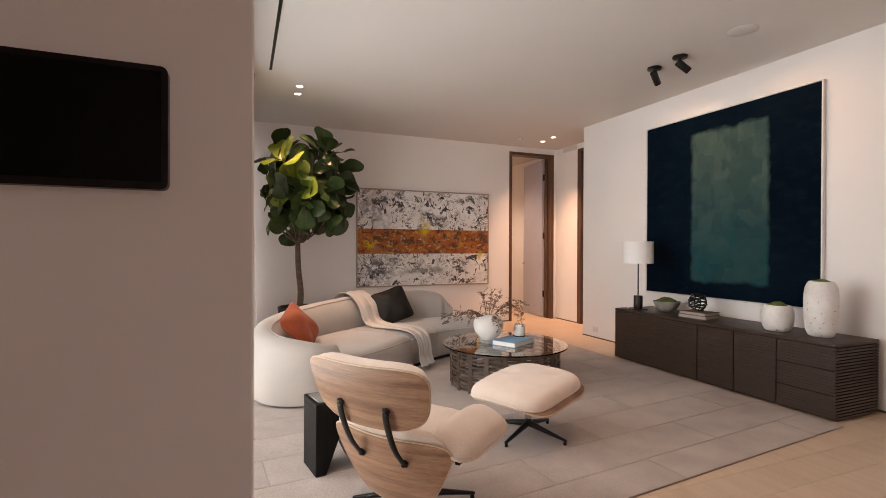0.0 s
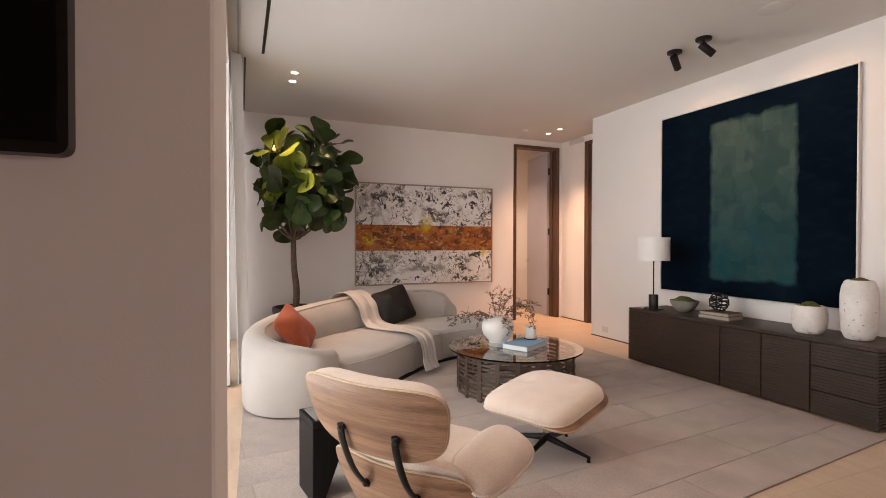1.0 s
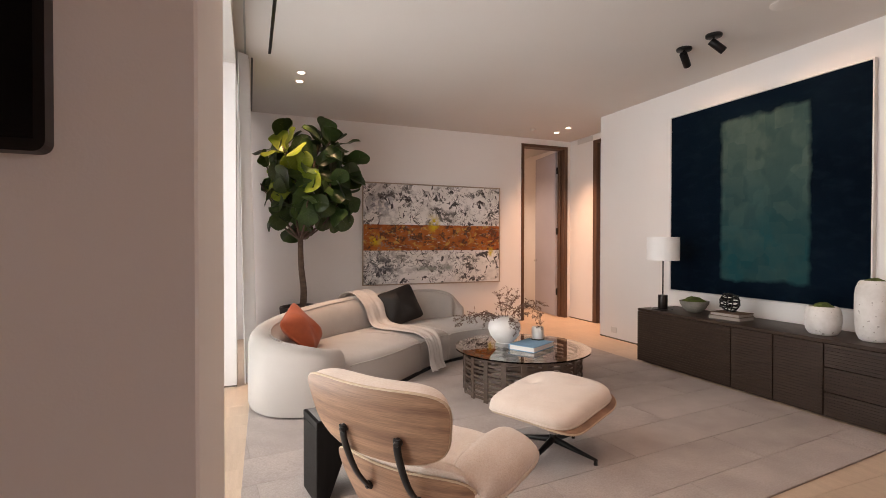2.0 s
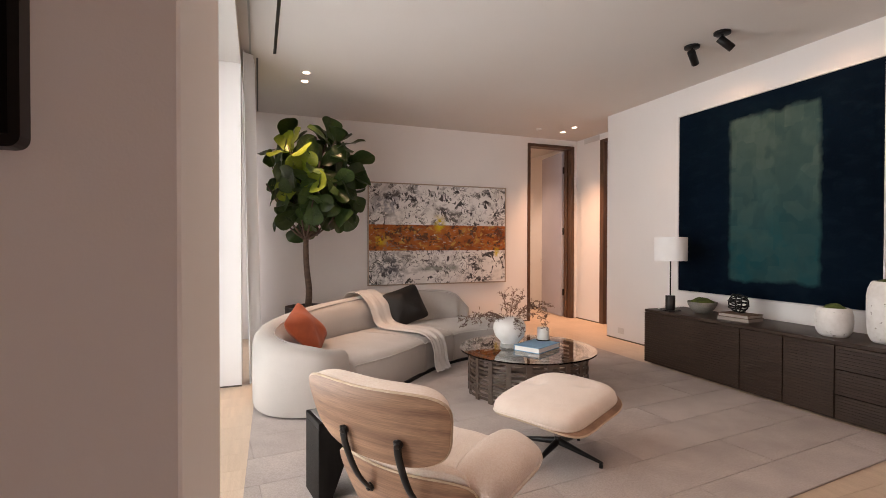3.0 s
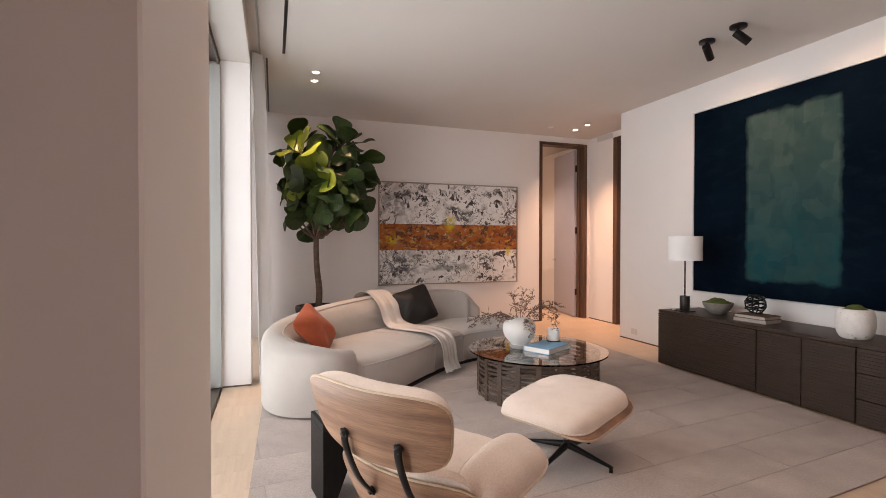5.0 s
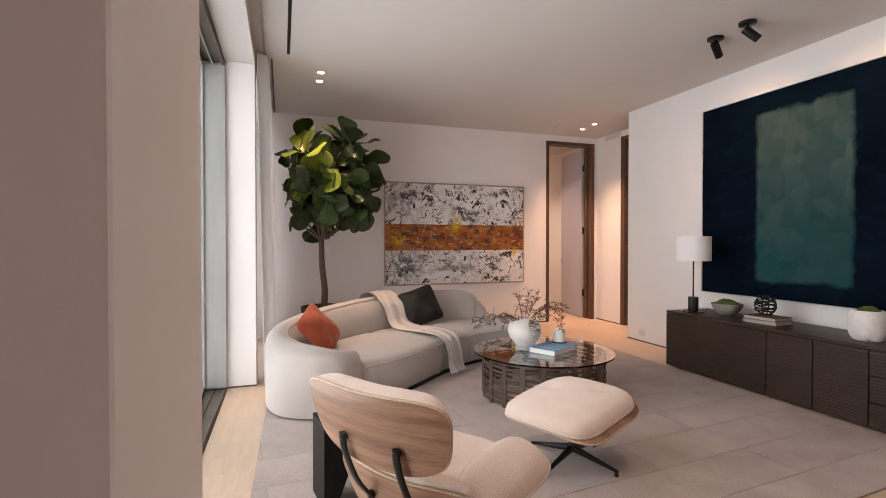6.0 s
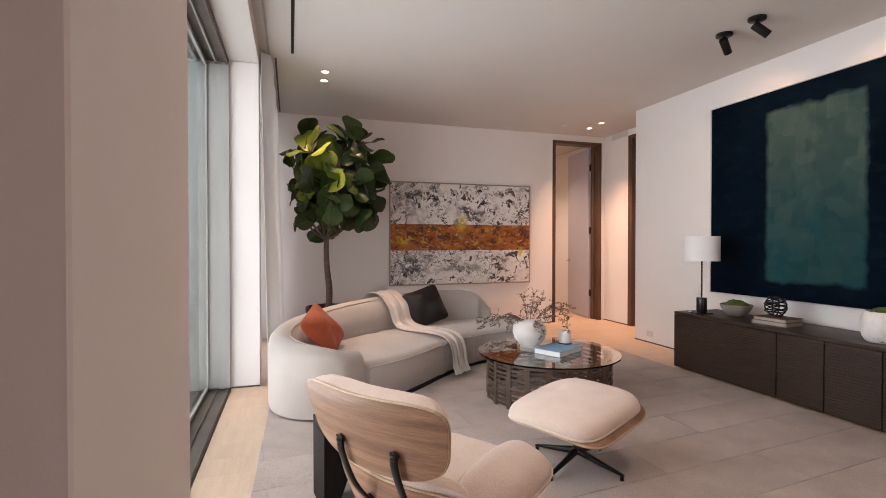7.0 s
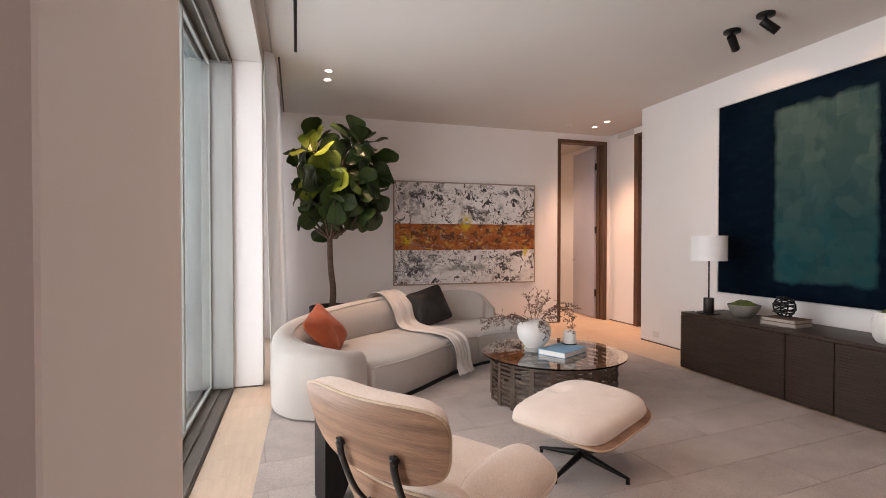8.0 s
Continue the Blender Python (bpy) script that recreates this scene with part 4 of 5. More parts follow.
def console():
    c = thing("media_console", "long dark espresso oak console with louvred fronts", "console")
    part("body", box((CX0 + 0.03, CY0 + 0.03, 0.012), (CX1, CY1 - 0.03, CZ - 0.03), 0.002, 1), ESPRESSO, c)
    part("worktop", box((CX0 + 0.004, CY0, CZ - 0.028), (CX1, CY1, CZ), 0.003, 1), ESPRESSO, c)
    part("plinth", box((CX0 + 0.05, CY0 + 0.06, 0.0), (CX1 - 0.02, CY1 - 0.06, 0.012)), BLACK, c)
    pitch = 0.0235

    def louvres(parent, y0, y1, z0, z1):
        n = max(1, round((z1 - z0) / pitch))
        st = (z1 - z0) / n
        for k in range(n):
            z = z0 + k * st
            r = [[(CX0 + 0.016, y, z), (CX0 + 0.0018, y, z + 0.0002), (CX0 + 0.0008, y, z + 0.0013), (CX0 + 0.0012, y, z + st - 0.0012), (CX0 + 0.016, y, z + st - 0.0001)] for y in (y0, y1)]
            part("slat", loft(r), ESPRESSO, parent)

    for y0, y1 in ((3.245, 4.375), (2.862, 3.239), (2.478, 2.856)):
        d = part("door", box((CX0 + 0.012, y0, 0.016), (CX0 + 0.029, y1, CZ - 0.031), 0.001, 1), ESPRESSO, c)
        louvres(d, y0 + 0.002, y1 - 0.002, 0.018, CZ - 0.033)
    for z0, z1 in ((0.016, 0.198), (0.203, 0.388), (0.393, CZ - 0.031)):
        d = part("drawer", box((CX0 + 0.012, 2.04, z0), (CX0 + 0.029, 2.472, z1), 0.001, 1), ESPRESSO, c)
        louvres(d, 2.042, 2.470, z0 + 0.001, z1 - 0.001)
    for y, sg in ((CY0, 1), (CY1, -1)):
        s = part("side_panel", box((CX0 + 0.018, min(y + sg * 0.014, y + sg * 0.029), 0.016), (CX1, max(y + sg * 0.014, y + sg * 0.029), CZ - 0.031), 0.001, 1), ESPRESSO, c)
        n = 23
        st = (CZ - 0.047) / n
        for k in range(n):
            z = 0.016 + k * st
            r = [[(x, y + sg * 0.016, z + 0.001), (x, y + sg * 0.003, z + 0.003), (x, y, z + 0.006), (x, y + sg * 0.002, z + st - 0.006), (x, y + sg * 0.016, z + st - 0.001)] for x in (CX0 + 0.002, CX1 - 0.004)]
            part("slat", loft(r), ESPRESSO, s)
    return c


console()

SHADE = material("linen_shade", (0.84, 0.82, 0.80), 0.85, colour2=(0.81, 0.79, 0.77), scale=4, fine=0.15, fine_scale=300, bump=0.2, bump_scale=300)


def table_lamp(m):
    l = thing("table_lamp", "table lamp with a white drum shade on a slim black stem", "lamp", m)
    part("base_plate", box((-0.075, -0.075, 0.0), (0.075, 0.075, 0.010), 0.002, 1), BLACK, l)
    smooth(part("base", cyl(0.050, 0.050, 0.010, 0.165, 36, bevel=0.003), GUNMETAL, l, "gunmetal cylinder base"), 40)
    smooth(part("stem", cyl(0.0075, 0.0075, 0.165, 0.60, 14), BLACK, l), 40)
    bm = lathe([(0.164, 0.545), (0.168, 0.545), (0.168, 0.80), (0.164, 0.80), (0.164, 0.545)], 56)
    smooth(part("shade", bm, SHADE, l, "white linen drum shade"), 40)
    part("spider", tube([(-0.164, 0, 0.58), (0, 0, 0.60), (0.164, 0, 0.58)], 0.003, 6), BLACK, l)
    part("bulb", lathe([(0, 0.60), (0.014, 0.605), (0.016, 0.63), (0.03, 0.67), (0.022, 0.70), (0, 0.71)], 20), CERAMIC, l)
    cord = spline([(-0.02, 0.075, 0.004), (-0.03, 0.14, 0.004), (0.10, 0.19, 0.004), (0.30, 0.17, 0.004), (0.44, 0.20, 0.004)], 30)
    smooth(part("cord", tube(cord, 0.003, 6), SHADE, l, "thin pale power cord"))
    return l


table_lamp(pose(4.385, 4.165, CZ))

CONCRETE = material("rough_concrete", (0.28, 0.255, 0.22), 0.85, colour2=(0.20, 0.18, 0.155), scale=14, fine=0.35, fine_scale=90, bump=0.5, bump_scale=80)
MOSS = material("green_moss", (0.105, 0.145, 0.022), 0.95, colour2=(0.05, 0.068, 0.013), scale=30, fine=0.5, fine_scale=120, bump=1.0, bump_scale=140, bump_distance=0.006)
# pitted white plaster
PITTED = material("pitted_plaster", (0.80, 0.775, 0.745), 0.8, colour2=(0.66, 0.63, 0.595), scale=7, fine=0.25, fine_scale=40, bump=0.4, bump_scale=70)
nt = PITTED.node_tree
vo = nt.nodes.new("ShaderNodeTexNoise")
vo.inputs["Scale"].default_value, vo.inputs["Detail"].default_value = 34.0, 2.0
tc_ = nt.nodes.new("ShaderNodeTexCoord")
nt.links.new(tc_.outputs["Object"], vo.inputs["Vector"])
rp = nt.nodes.new("ShaderNodeValToRGB")
rp.color_ramp.elements[0].position, rp.color_ramp.elements[1].position = 0.30, 0.335
rp.color_ramp.elements[0].color, rp.color_ramp.elements[1].color = (0.40, 0.36, 0.33, 1), (1, 1, 1, 1)
nt.links.new(vo.outputs["Fac"], rp.inputs["Fac"])
ml = nt.nodes.new("ShaderNodeMix")
ml.data_type, ml.blend_type = "RGBA", "MULTIPLY"
ml.inputs["Factor"].default_value = 0.85
bsp = nt.nodes["Principled BSDF"]
old = bsp.inputs["Base Color"].links[0].from_socket
nt.links.new(old, ml.inputs["A"])
nt.links.new(rp.outputs["Color"], ml.inputs["B"])
nt.links.new(ml.outputs["Result"], bsp.inputs["Base Color"])


def moss_dome(r, z, h, parent, seed):
    bm = bmesh.new()
    rd = random.Random(seed)
    rings = [(0.0, h)] + [(r * u, h * (1 - u ** 2.2)) for u in (0.2, 0.4, 0.6, 0.75, 0.88, 0.97, 1.0)]
    vs_ = []
    for rr, hh in rings:
        row = []
        for k in range(1 if rr == 0 else 40):
            a = 2 * math.pi * k / 40
            p = Vector((rr * math.cos(a), rr * math.sin(a), z + hh))
            lump = noise.noise(p * 38 + Vector((seed, 0, 0))) * 0.010 + noise.noise(p * 90) * 0.004
            row.append(bm.verts.new(p + Vector((0, 0, lump * (1 if rr < r * 0.99 else 0)))))
        vs_.append(row)
    for a, c in zip(vs_, vs_[1:]):
        for k in range(40):
            bm.faces.new(list(dict.fromkeys([a[k % len(a)], c[k], c[(k + 1) % 40], a[(k + 1) % len(a)]])))
    return smooth(part("moss", bm, MOSS, parent, "mound of green preserved moss"))


bw = thing("moss_bowl", "grey concrete bowl filled with green moss on the console", "bowl", pose(4.56, 3.91, CZ))
smooth(part("bowl", lathe([(0, 0.0), (0.06, 0.0), (0.07, 0.006), (0.108, 0.04), (0.135, 0.085), (0.145, 0.118), (0.139, 0.121), (0.128, 0.09), (0.0, 0.05)], 48), CONCRETE, bw), 60)
moss_dome(0.131, 0.098, 0.066, bw, 3)
BROWNCLOTH = material("brown_cloth", (0.19, 0.125, 0.09), 0.8, colour2=(0.15, 0.10, 0.075), specular=0.1, scale=8, fine=0.25, fine_scale=250)
GREIGECLOTH = material("greige_cloth", (0.26, 0.23, 0.205), 0.75, colour2=(0.20, 0.175, 0.155), scale=8, fine=0.25, fine_scale=300)
b1 = book("stacked_book", "grey-brown clothbound book lying on the console", 0.30, 0.24, 0.034, GREIGECLOTH, GREIGECLOTH, pose(4.35, 3.56, CZ, 0, 0, -84), TANPAPER)
b2 = book("stacked_book", "brown clothbound book on top of another book", 0.29, 0.23, 0.032, BROWNCLOTH, BROWNCLOTH, pose(4.355, 3.555, CZ + 0.0345, 0, 0, -86), TANPAPER)
tagged(b1, group="stacked books")
tagged(b2, group="stacked books")


def orb(m):
    o = thing("orb_sculpture", "black openwork metal orb on stacked books", "sculpture", m)
    R = 0.086
    for k in range(7):
        z = R * (-0.78 + 1.56 * k / 6)
        r = math.sqrt(R * R - z * z)
        ti = radians((-1) ** k * 16)
        pts = [Vector((r * math.cos(t), r * math.sin(t), z + r * math.sin(t + k) * math.sin(ti))) for t in (2 * math.pi * i / 36 for i in range(37))]
        smooth(part("hoop", tube([p + Vector((0, 0, R)) for p in pts], 0.006, 6), BLACK, o))
    for ang in (20, 110):
        c, s = math.cos(radians(ang)), math.sin(radians(ang))
        pts = [Vector((R * math.cos(t) * c, R * math.cos(t) * s, R + R * math.sin(t))) for t in (2 * math.pi * i / 40 for i in range(41))]
        smooth(part("meridian", tube(pts, 0.0065, 6), BLACK, o))
    return o


orb(pose(4.50, 3.455, CZ + 0.0345 + 0.0325 + 0.005))

vp = thing("moss_pot", "short pitted white plaster pot topped with moss", "pot", pose(4.46, 2.61, CZ))
smooth(part("pot", lathe([(0, 0), (0.085, 0.0), (0.098, 0.010), (0.116, 0.045), (0.124, 0.10), (0.123, 0.16), (0.113, 0.203), (0.102, 0.22), (0.094, 0.226), (0.087, 0.222), (0.085, 0.205), (0, 0.19)], 48), PITTED, vp), 60)
moss_dome(0.088, 0.206, 0.05, vp, 5)
tv = thing("tall_vase", "tall pitted white plaster vase topped with moss", "vase", pose(4.50, 2.285, CZ))
smooth(part("vase_body", lathe([(0.0, 0), (0.071, 0.0), (0.088, 0.010), (0.105, 0.05), (0.115, 0.12), (0.118, 0.22), (0.118, 0.34), (0.11, 0.40), (0.094, 0.442), (0.082, 0.455), (0.076, 0.452), (0.072, 0.43), (0.0, 0.42)], 48), PITTED, tv), 60)
moss_dome(0.077, 0.437, 0.035, tv, 9)

# ---------- paintings ----------
def nodes_of(m):
    return m.node_tree.nodes, m.node_tree.links


def band_mask(N, L, sock, lo, hi, soft):
    """1 between lo and hi along a coordinate, with soft edges."""
    a = N.new("ShaderNodeMapRange")
    a.inputs["From Min"].default_value, a.inputs["From Max"].default_value = lo - soft, lo + soft
    L.new(sock, a.inputs["Value"])
    b = N.new("ShaderNodeMapRange")
    b.inputs["From Min"].default_value, b.inputs["From Max"].default_value = hi + soft, hi - soft
    L.new(sock, b.inputs["Value"])
    c = N.new("ShaderNodeMath")
    c.operation = "MULTIPLY"
    L.new(a.outputs[0], c.inputs[0])
    L.new(b.outputs[0], c.inputs[1])
    return c.outputs[0]


def mult(N, L, a, b):
    c = N.new("ShaderNodeMath")
    c.operation, c.use_clamp = "MULTIPLY", True
    for k, x in enumerate((a, b)):
        if isinstance(x, (int, float)):
            c.inputs[k].default_value = x
        else:
            L.new(x, c.inputs[k])
    return c.outputs[0]


def mixed(N, L, fac, a, b):
    m = N.new("ShaderNodeMix")
    m.data_type = "RGBA"
    L.new(fac, m.inputs["Factor"])
    for key, x in (("A", a), ("B", b)):
        if isinstance(x, tuple):
            m.inputs[key].default_value = (*x, 1)
        else:
            L.new(x, m.inputs[key])
    return m.outputs["Result"]


def noisy(N, L, vec, scale, lo, hi, detail=4.0, distortion=0.0, stretch=(1, 1, 1), shift=(0, 0, 0)):
    mp = N.new("ShaderNodeMapping")
    mp.inputs["Scale"].default_value, mp.inputs["Location"].default_value = stretch, shift
    L.new(vec, mp.inputs["Vector"])
    n = N.new("ShaderNodeTexNoise")
    n.inputs["Scale"].default_value, n.inputs["Detail"].default_value, n.inputs["Distortion"].default_value = scale, detail, distortion
    L.new(mp.outputs[0], n.inputs["Vector"])
    r = N.new("ShaderNodeMapRange")
    r.inputs["From Min"].default_value, r.inputs["From Max"].default_value = lo, hi
    L.new(n.outputs["Fac"], r.inputs["Value"])
    return r.outputs[0]


def painting_base(name, rough):
    m = bpy.data.materials.new(name)
    m.use_nodes = True
    N, L = nodes_of(m)
    N["Principled BSDF"].inputs["Roughness"].default_value = rough
    N["Principled BSDF"].inputs["Specular IOR Level"].default_value = 0.12
    tc = N.new("ShaderNodeTexCoord")
    sx = N.new("ShaderNodeSeparateXYZ")
    L.new(tc.outputs["Object"], sx.inputs[0])
    return m, N, L, tc.outputs["Object"], sx


def relief(N, L, vec, scale, strength):
    b = N.new("ShaderNodeBump")
    b.inputs["Strength"].default_value, b.inputs["Distance"].default_value = strength, 0.003
    n = N.new("ShaderNodeTexNoise")
    n.inputs["Scale"].default_value = scale
    L.new(vec, n.inputs["Vector"])
    L.new(n.outputs["Fac"], b.inputs["Height"])
    L.new(b.outputs[0], N["Principled BSDF"].inputs["Normal"])


# white canvas with black marks and an orange band; x across 2.30 m, z up 1.54 m
PW, PH = 2.295, 1.535
ABSTRACT, N, L, vec, sx = painting_base("abstract_paint", 0.5)
X, Z = sx.outputs["X"], sx.outputs["Z"]
white = mixed(N, L, noisy(N, L, vec, 3, 0.35, 0.65), (0.72, 0.69, 0.66), (0.82, 0.80, 0.78))
white = mixed(N, L, mult(N, L, mult(N, L, band_mask(N, L, X, 0.02, 0.50, 0.12), band_mask(N, L, Z, 1.05, 1.40, 0.10)), noisy(N, L, vec, 14, 0.46, 0.60, 6, 0.5)), white, (0.36, 0.36, 0.38))
# thin broken black strokes
ink = noisy(N, L, vec, 4.2, 0.555, 0.585, 6, 2.0)
ink2 = noisy(N, L, vec, 5.0, 0.515, 0.545, 6, 2.2, (1.2, 1, 0.8), (3, 0, 8))
edge = N.new("ShaderNodeTexNoise")
edge.inputs["Scale"].default_value, edge.inputs["Detail"].default_value, edge.inputs["Distortion"].default_value = 6.5, 6.0, 1.4
L.new(vec, edge.inputs["Vector"])
e1 = N.new("ShaderNodeMath")
e1.operation = "SUBTRACT"
e1.inputs[1].default_value = 0.5
L.new(edge.outputs["Fac"], e1.inputs[0])
e2 = N.new("ShaderNodeMath")
e2.operation = "ABSOLUTE"
L.new(e1.outputs[0], e2.inputs[0])
line = N.new("ShaderNodeMapRange")
line.inputs["From Min"].default_value, line.inputs["From Max"].default_value = 0.022, 0.008
L.new(e2.outputs[0], line.inputs["Value"])
area = noisy(N, L, vec, 2.4, 0.46, 0.56, 4, 0.3, (1, 1, 1), (5, 2, 1))
col = mixed(N, L, mult(N, L, mult(N, L, line.outputs[0], area), 0.95), white, (0.035, 0.03, 0.035))
col = mixed(N, L, mult(N, L, mult(N, L, ink, ink2), 0.95), col, (0.045, 0.04, 0.045))
blots = mult(N, L, noisy(N, L, vec, 9.0, 0.535, 0.575, 9, 0.35, (0.8, 1, 1.1), (2, 5, 3)), noisy(N, L, vec, 2.0, 0.44, 0.55, 5, 0.4, (1, 1, 1.3), (8, 2, 6)))
blots = mult(N, L, blots, noisy(N, L, vec, 26.0, 0.36, 0.50, 5, 0.6))
col = mixed(N, L, mult(N, L, blots, 0.9), col, (0.055, 0.047, 0.045))
smear = mult(N, L, noisy(N, L, vec, 3.4, 0.52, 0.64, 7, 0.6, (1, 1, 1.8), (4, 1, 9)), noisy(N, L, vec, 16.0, 0.40, 0.62, 6, 0.5))
col = mixed(N, L, mult(N, L, smear, 0.55), col, (0.30, 0.275, 0.26))
grey = mult(N, L, mult(N, L, band_mask(N, L, X, 0.10, 0.52, 0.12), band_mask(N, L, Z, 0.10, 0.44, 0.10)), noisy(N, L, vec, 15, 0.40, 0.56, 8, 0.8))
col = mixed(N, L, grey, col, (0.10, 0.10, 0.11))
grey2 = mult(N, L, mult(N, L, band_mask(N, L, X, 0.80, 1.45, 0.06), band_mask(N, L, Z, 0.20, 0.27, 0.025)), noisy(N, L, vec, 9, 0.35, 0.55))
col = mixed(N, L, grey2, col, (0.30, 0.31, 0.28))
orange = mixed(N, L, noisy(N, L, vec, 4.5, 0.35, 0.65, 6, 0.8), (0.24, 0.065, 0.022), (0.48, 0.15, 0.035))
orange = mixed(N, L, noisy(N, L, vec, 9, 0.55, 0.66, 5, 0.6, (1, 1, 1.5), (2, 2, 2)), orange, (0.52, 0.30, 0.08))
orange = mixed(N, L, noisy(N, L, vec, 13, 0.58, 0.68, 6, 1.0, (0.7, 1, 1.6), (9, 1, 4)), orange, (0.26, 0.20, 0.17))
orange = mixed(N, L, noisy(N, L, vec, 22, 0.64, 0.70, 5, 0.7, (0.6, 1, 1.4), (1, 7, 4)), orange, (0.52, 0.45, 0.38))
scrawl = mult(N, L, noisy(N, L, vec, 11.0, 0.54, 0.585, 9, 0.5, (0.8, 1, 1.1), (6, 1, 2)), noisy(N, L, vec, 24.0, 0.36, 0.52, 5, 0.6))
orange = mixed(N, L, mult(N, L, scrawl, 0.85), orange, (0.075, 0.042, 0.032))
wob = noisy(N, L, vec, 5, 0.0, 1.0)
zz = N.new("ShaderNodeMath")
zz.operation = "MULTIPLY_ADD"
zz.inputs[1].default_value, zz.inputs[2].default_value = 0.012, -0.006
L.new(wob, zz.inputs[0])
zs = N.new("ShaderNodeMath")
L.new(Z, zs.inputs[0])
L.new(zz.outputs[0], zs.inputs[1])
col = mixed(N, L, band_mask(N, L, zs.outputs[0], 0.515, 0.912, 0.004), col, orange)
for px, pz, r in ((1.13, 0.93, 0.11), (0.17, 0.68, 0.08), (2.14, 0.48, 0.06)):
    yy = mult(N, L, mult(N, L, band_mask(N, L, X, px - r * 0.6, px + r * 0.6, r * 0.5), band_mask(N, L, Z, pz - r, pz + r, r * 0.5)), noisy(N, L, vec, 16, 0.40, 0.56, 4))
    col = mixed(N, L, yy, col, (0.62, 0.46, 0.02))
L.new(col, N["Principled BSDF"].inputs["Base Color"])
relief(N, L, vec, 60, 0.5)

FRAMEWOOD = material("pale_frame_wood", (0.44, 0.35, 0.28), 0.5, colour2=(0.36, 0.28, 0.22), scale=5, stretch=(2, 2, 8))
WHITEFRAME = material("white_frame", (0.74, 0.71, 0.68), 0.5)


def framed(name, label, m, w, h, canvas_mat, frame_mat, fw, depth):
    """A stretched canvas in a thin floating frame; x across, z up, the face towards -y."""
    p = thing(name, label, "painting", m)
    part("canvas", box((0, -depth + 0.006, 0), (w, -0.008, h), 0.002, 1), canvas_mat, p)
    for nm, lo, hi in (("frame_left", (-fw - 0.004, -depth, -fw - 0.004), (-0.004, -0.001, h + fw + 0.004)), ("frame_right", (w + 0.004, -depth, -fw - 0.004), (w + fw + 0.004, -0.001, h + fw + 0.004)),
                       ("frame_top", (-0.004, -depth, h + 0.004), (w + 0.004, -0.001, h + fw + 0.004)), ("frame_bottom", (-0.004, -depth, -fw - 0.004), (w + 0.004, -0.001, -0.004))):
        part(nm, box(lo, hi, 0.001, 1), frame_mat, p)
    return p


framed("abstract_painting", "abstract white painting with black marks and an orange band, pale frame", pose(1.742, BACK, 0.703), PW, PH, ABSTRACT, FRAMEWOOD, 0.014, 0.045)

# dark painting: navy field with a soft green-teal upright block; local x runs 1.99 m, z 2.03 m
DARK, N, L, vec, sx = painting_base("dark_paint", 0.7)
X, Z = sx.outputs["X"], sx.outputs["Z"]
navy = mixed(N, L, noisy(N, L, vec, 1.3, 0.35, 0.65, 5, 0.3), (0.0005, 0.0040, 0.0095), (0.0015, 0.0065, 0.0135))
navy = mixed(N, L, noisy(N, L, vec, 6, 0.5, 0.72, 6, 0.4, (1, 1, 2)), navy, (0.003, 0.0095, 0.0165))
w1 = noisy(N, L, vec, 7, 0.2, 0.8, 5)


def wobble(sock, amount, w):
    a = N.new("ShaderNodeMath")
    a.operation = "MULTIPLY_ADD"
    a.inputs[1].default_value, a.inputs[2].default_value = amount, -amount / 2
    L.new(w, a.inputs[0])
    b = N.new("ShaderNodeMath")
    L.new(sock, b.inputs[0])
    L.new(a.outputs[0], b.inputs[1])
    return b.outputs[0]


mask = mult(N, L, band_mask(N, L, wobble(X, 0.045, w1), 0.66, 1.53, 0.022), band_mask(N, L, wobble(Z, 0.06, noisy(N, L, vec, 8, 0.2, 0.8, 4, 0, (1, 1, 1), (7, 3, 1))), 0.17, 1.83, 0.022))
gz = N.new("ShaderNodeMapRange")
gz.inputs["From Min"].default_value, gz.inputs["From Max"].default_value = 0.55, 1.45
L.new(wobble(Z, 0.5, noisy(N, L, vec, 2.2, 0.2, 0.8, 5, 0, (1, 1, 2), (1, 8, 3))), gz.inputs["Value"])
green = mixed(N, L, gz.outputs[0], (0.004, 0.056, 0.066), (0.064, 0.102, 0.088))
green = mixed(N, L, mult(N, L, noisy(N, L, vec, 5, 0.45, 0.70, 6, 0.2, (1.3, 1, 1.2)), 0.55), green, (0.036, 0.070, 0.060))
green = mixed(N, L, mult(N, L, noisy(N, L, vec, 3.2, 0.48, 0.56, 2, 0.1, (1.6, 1, 1.0), (4, 4, 4)), 0.45), green, (0.014, 0.045, 0.048))
strokes = N.new("ShaderNodeTexVoronoi")      # square palette-knife patches
strokes.distance = "CHEBYCHEV"
strokes.inputs["Scale"].default_value = 5.5
strokes.inputs["Randomness"].default_value = 0.9
L.new(vec, strokes.inputs["Vector"])
tone = N.new("ShaderNodeSeparateColor")
L.new(strokes.outputs["Color"], tone.inputs[0])
green = mixed(N, L, mult(N, L, tone.outputs[0], 0.48), green, (0.010, 0.046, 0.050))
green = mixed(N, L, mult(N, L, tone.outputs[1], 0.14), green, (0.080, 0.125, 0.105))
N["Principled BSDF"].inputs["Specular IOR Level"].default_value = 0.03
L.new(mixed(N, L, mult(N, L, mask, 0.93), navy, green), N["Principled BSDF"].inputs["Base Color"])
relief(N, L, vec, 45, 0.4)
framed("dark_painting", "large navy painting with a soft green-teal upright field, thin white frame", pose(EAST, 4.472, 0.785, 0, 0, -90), 1.995, 2.03, DARK, WHITEFRAME, 0.012, 0.045)

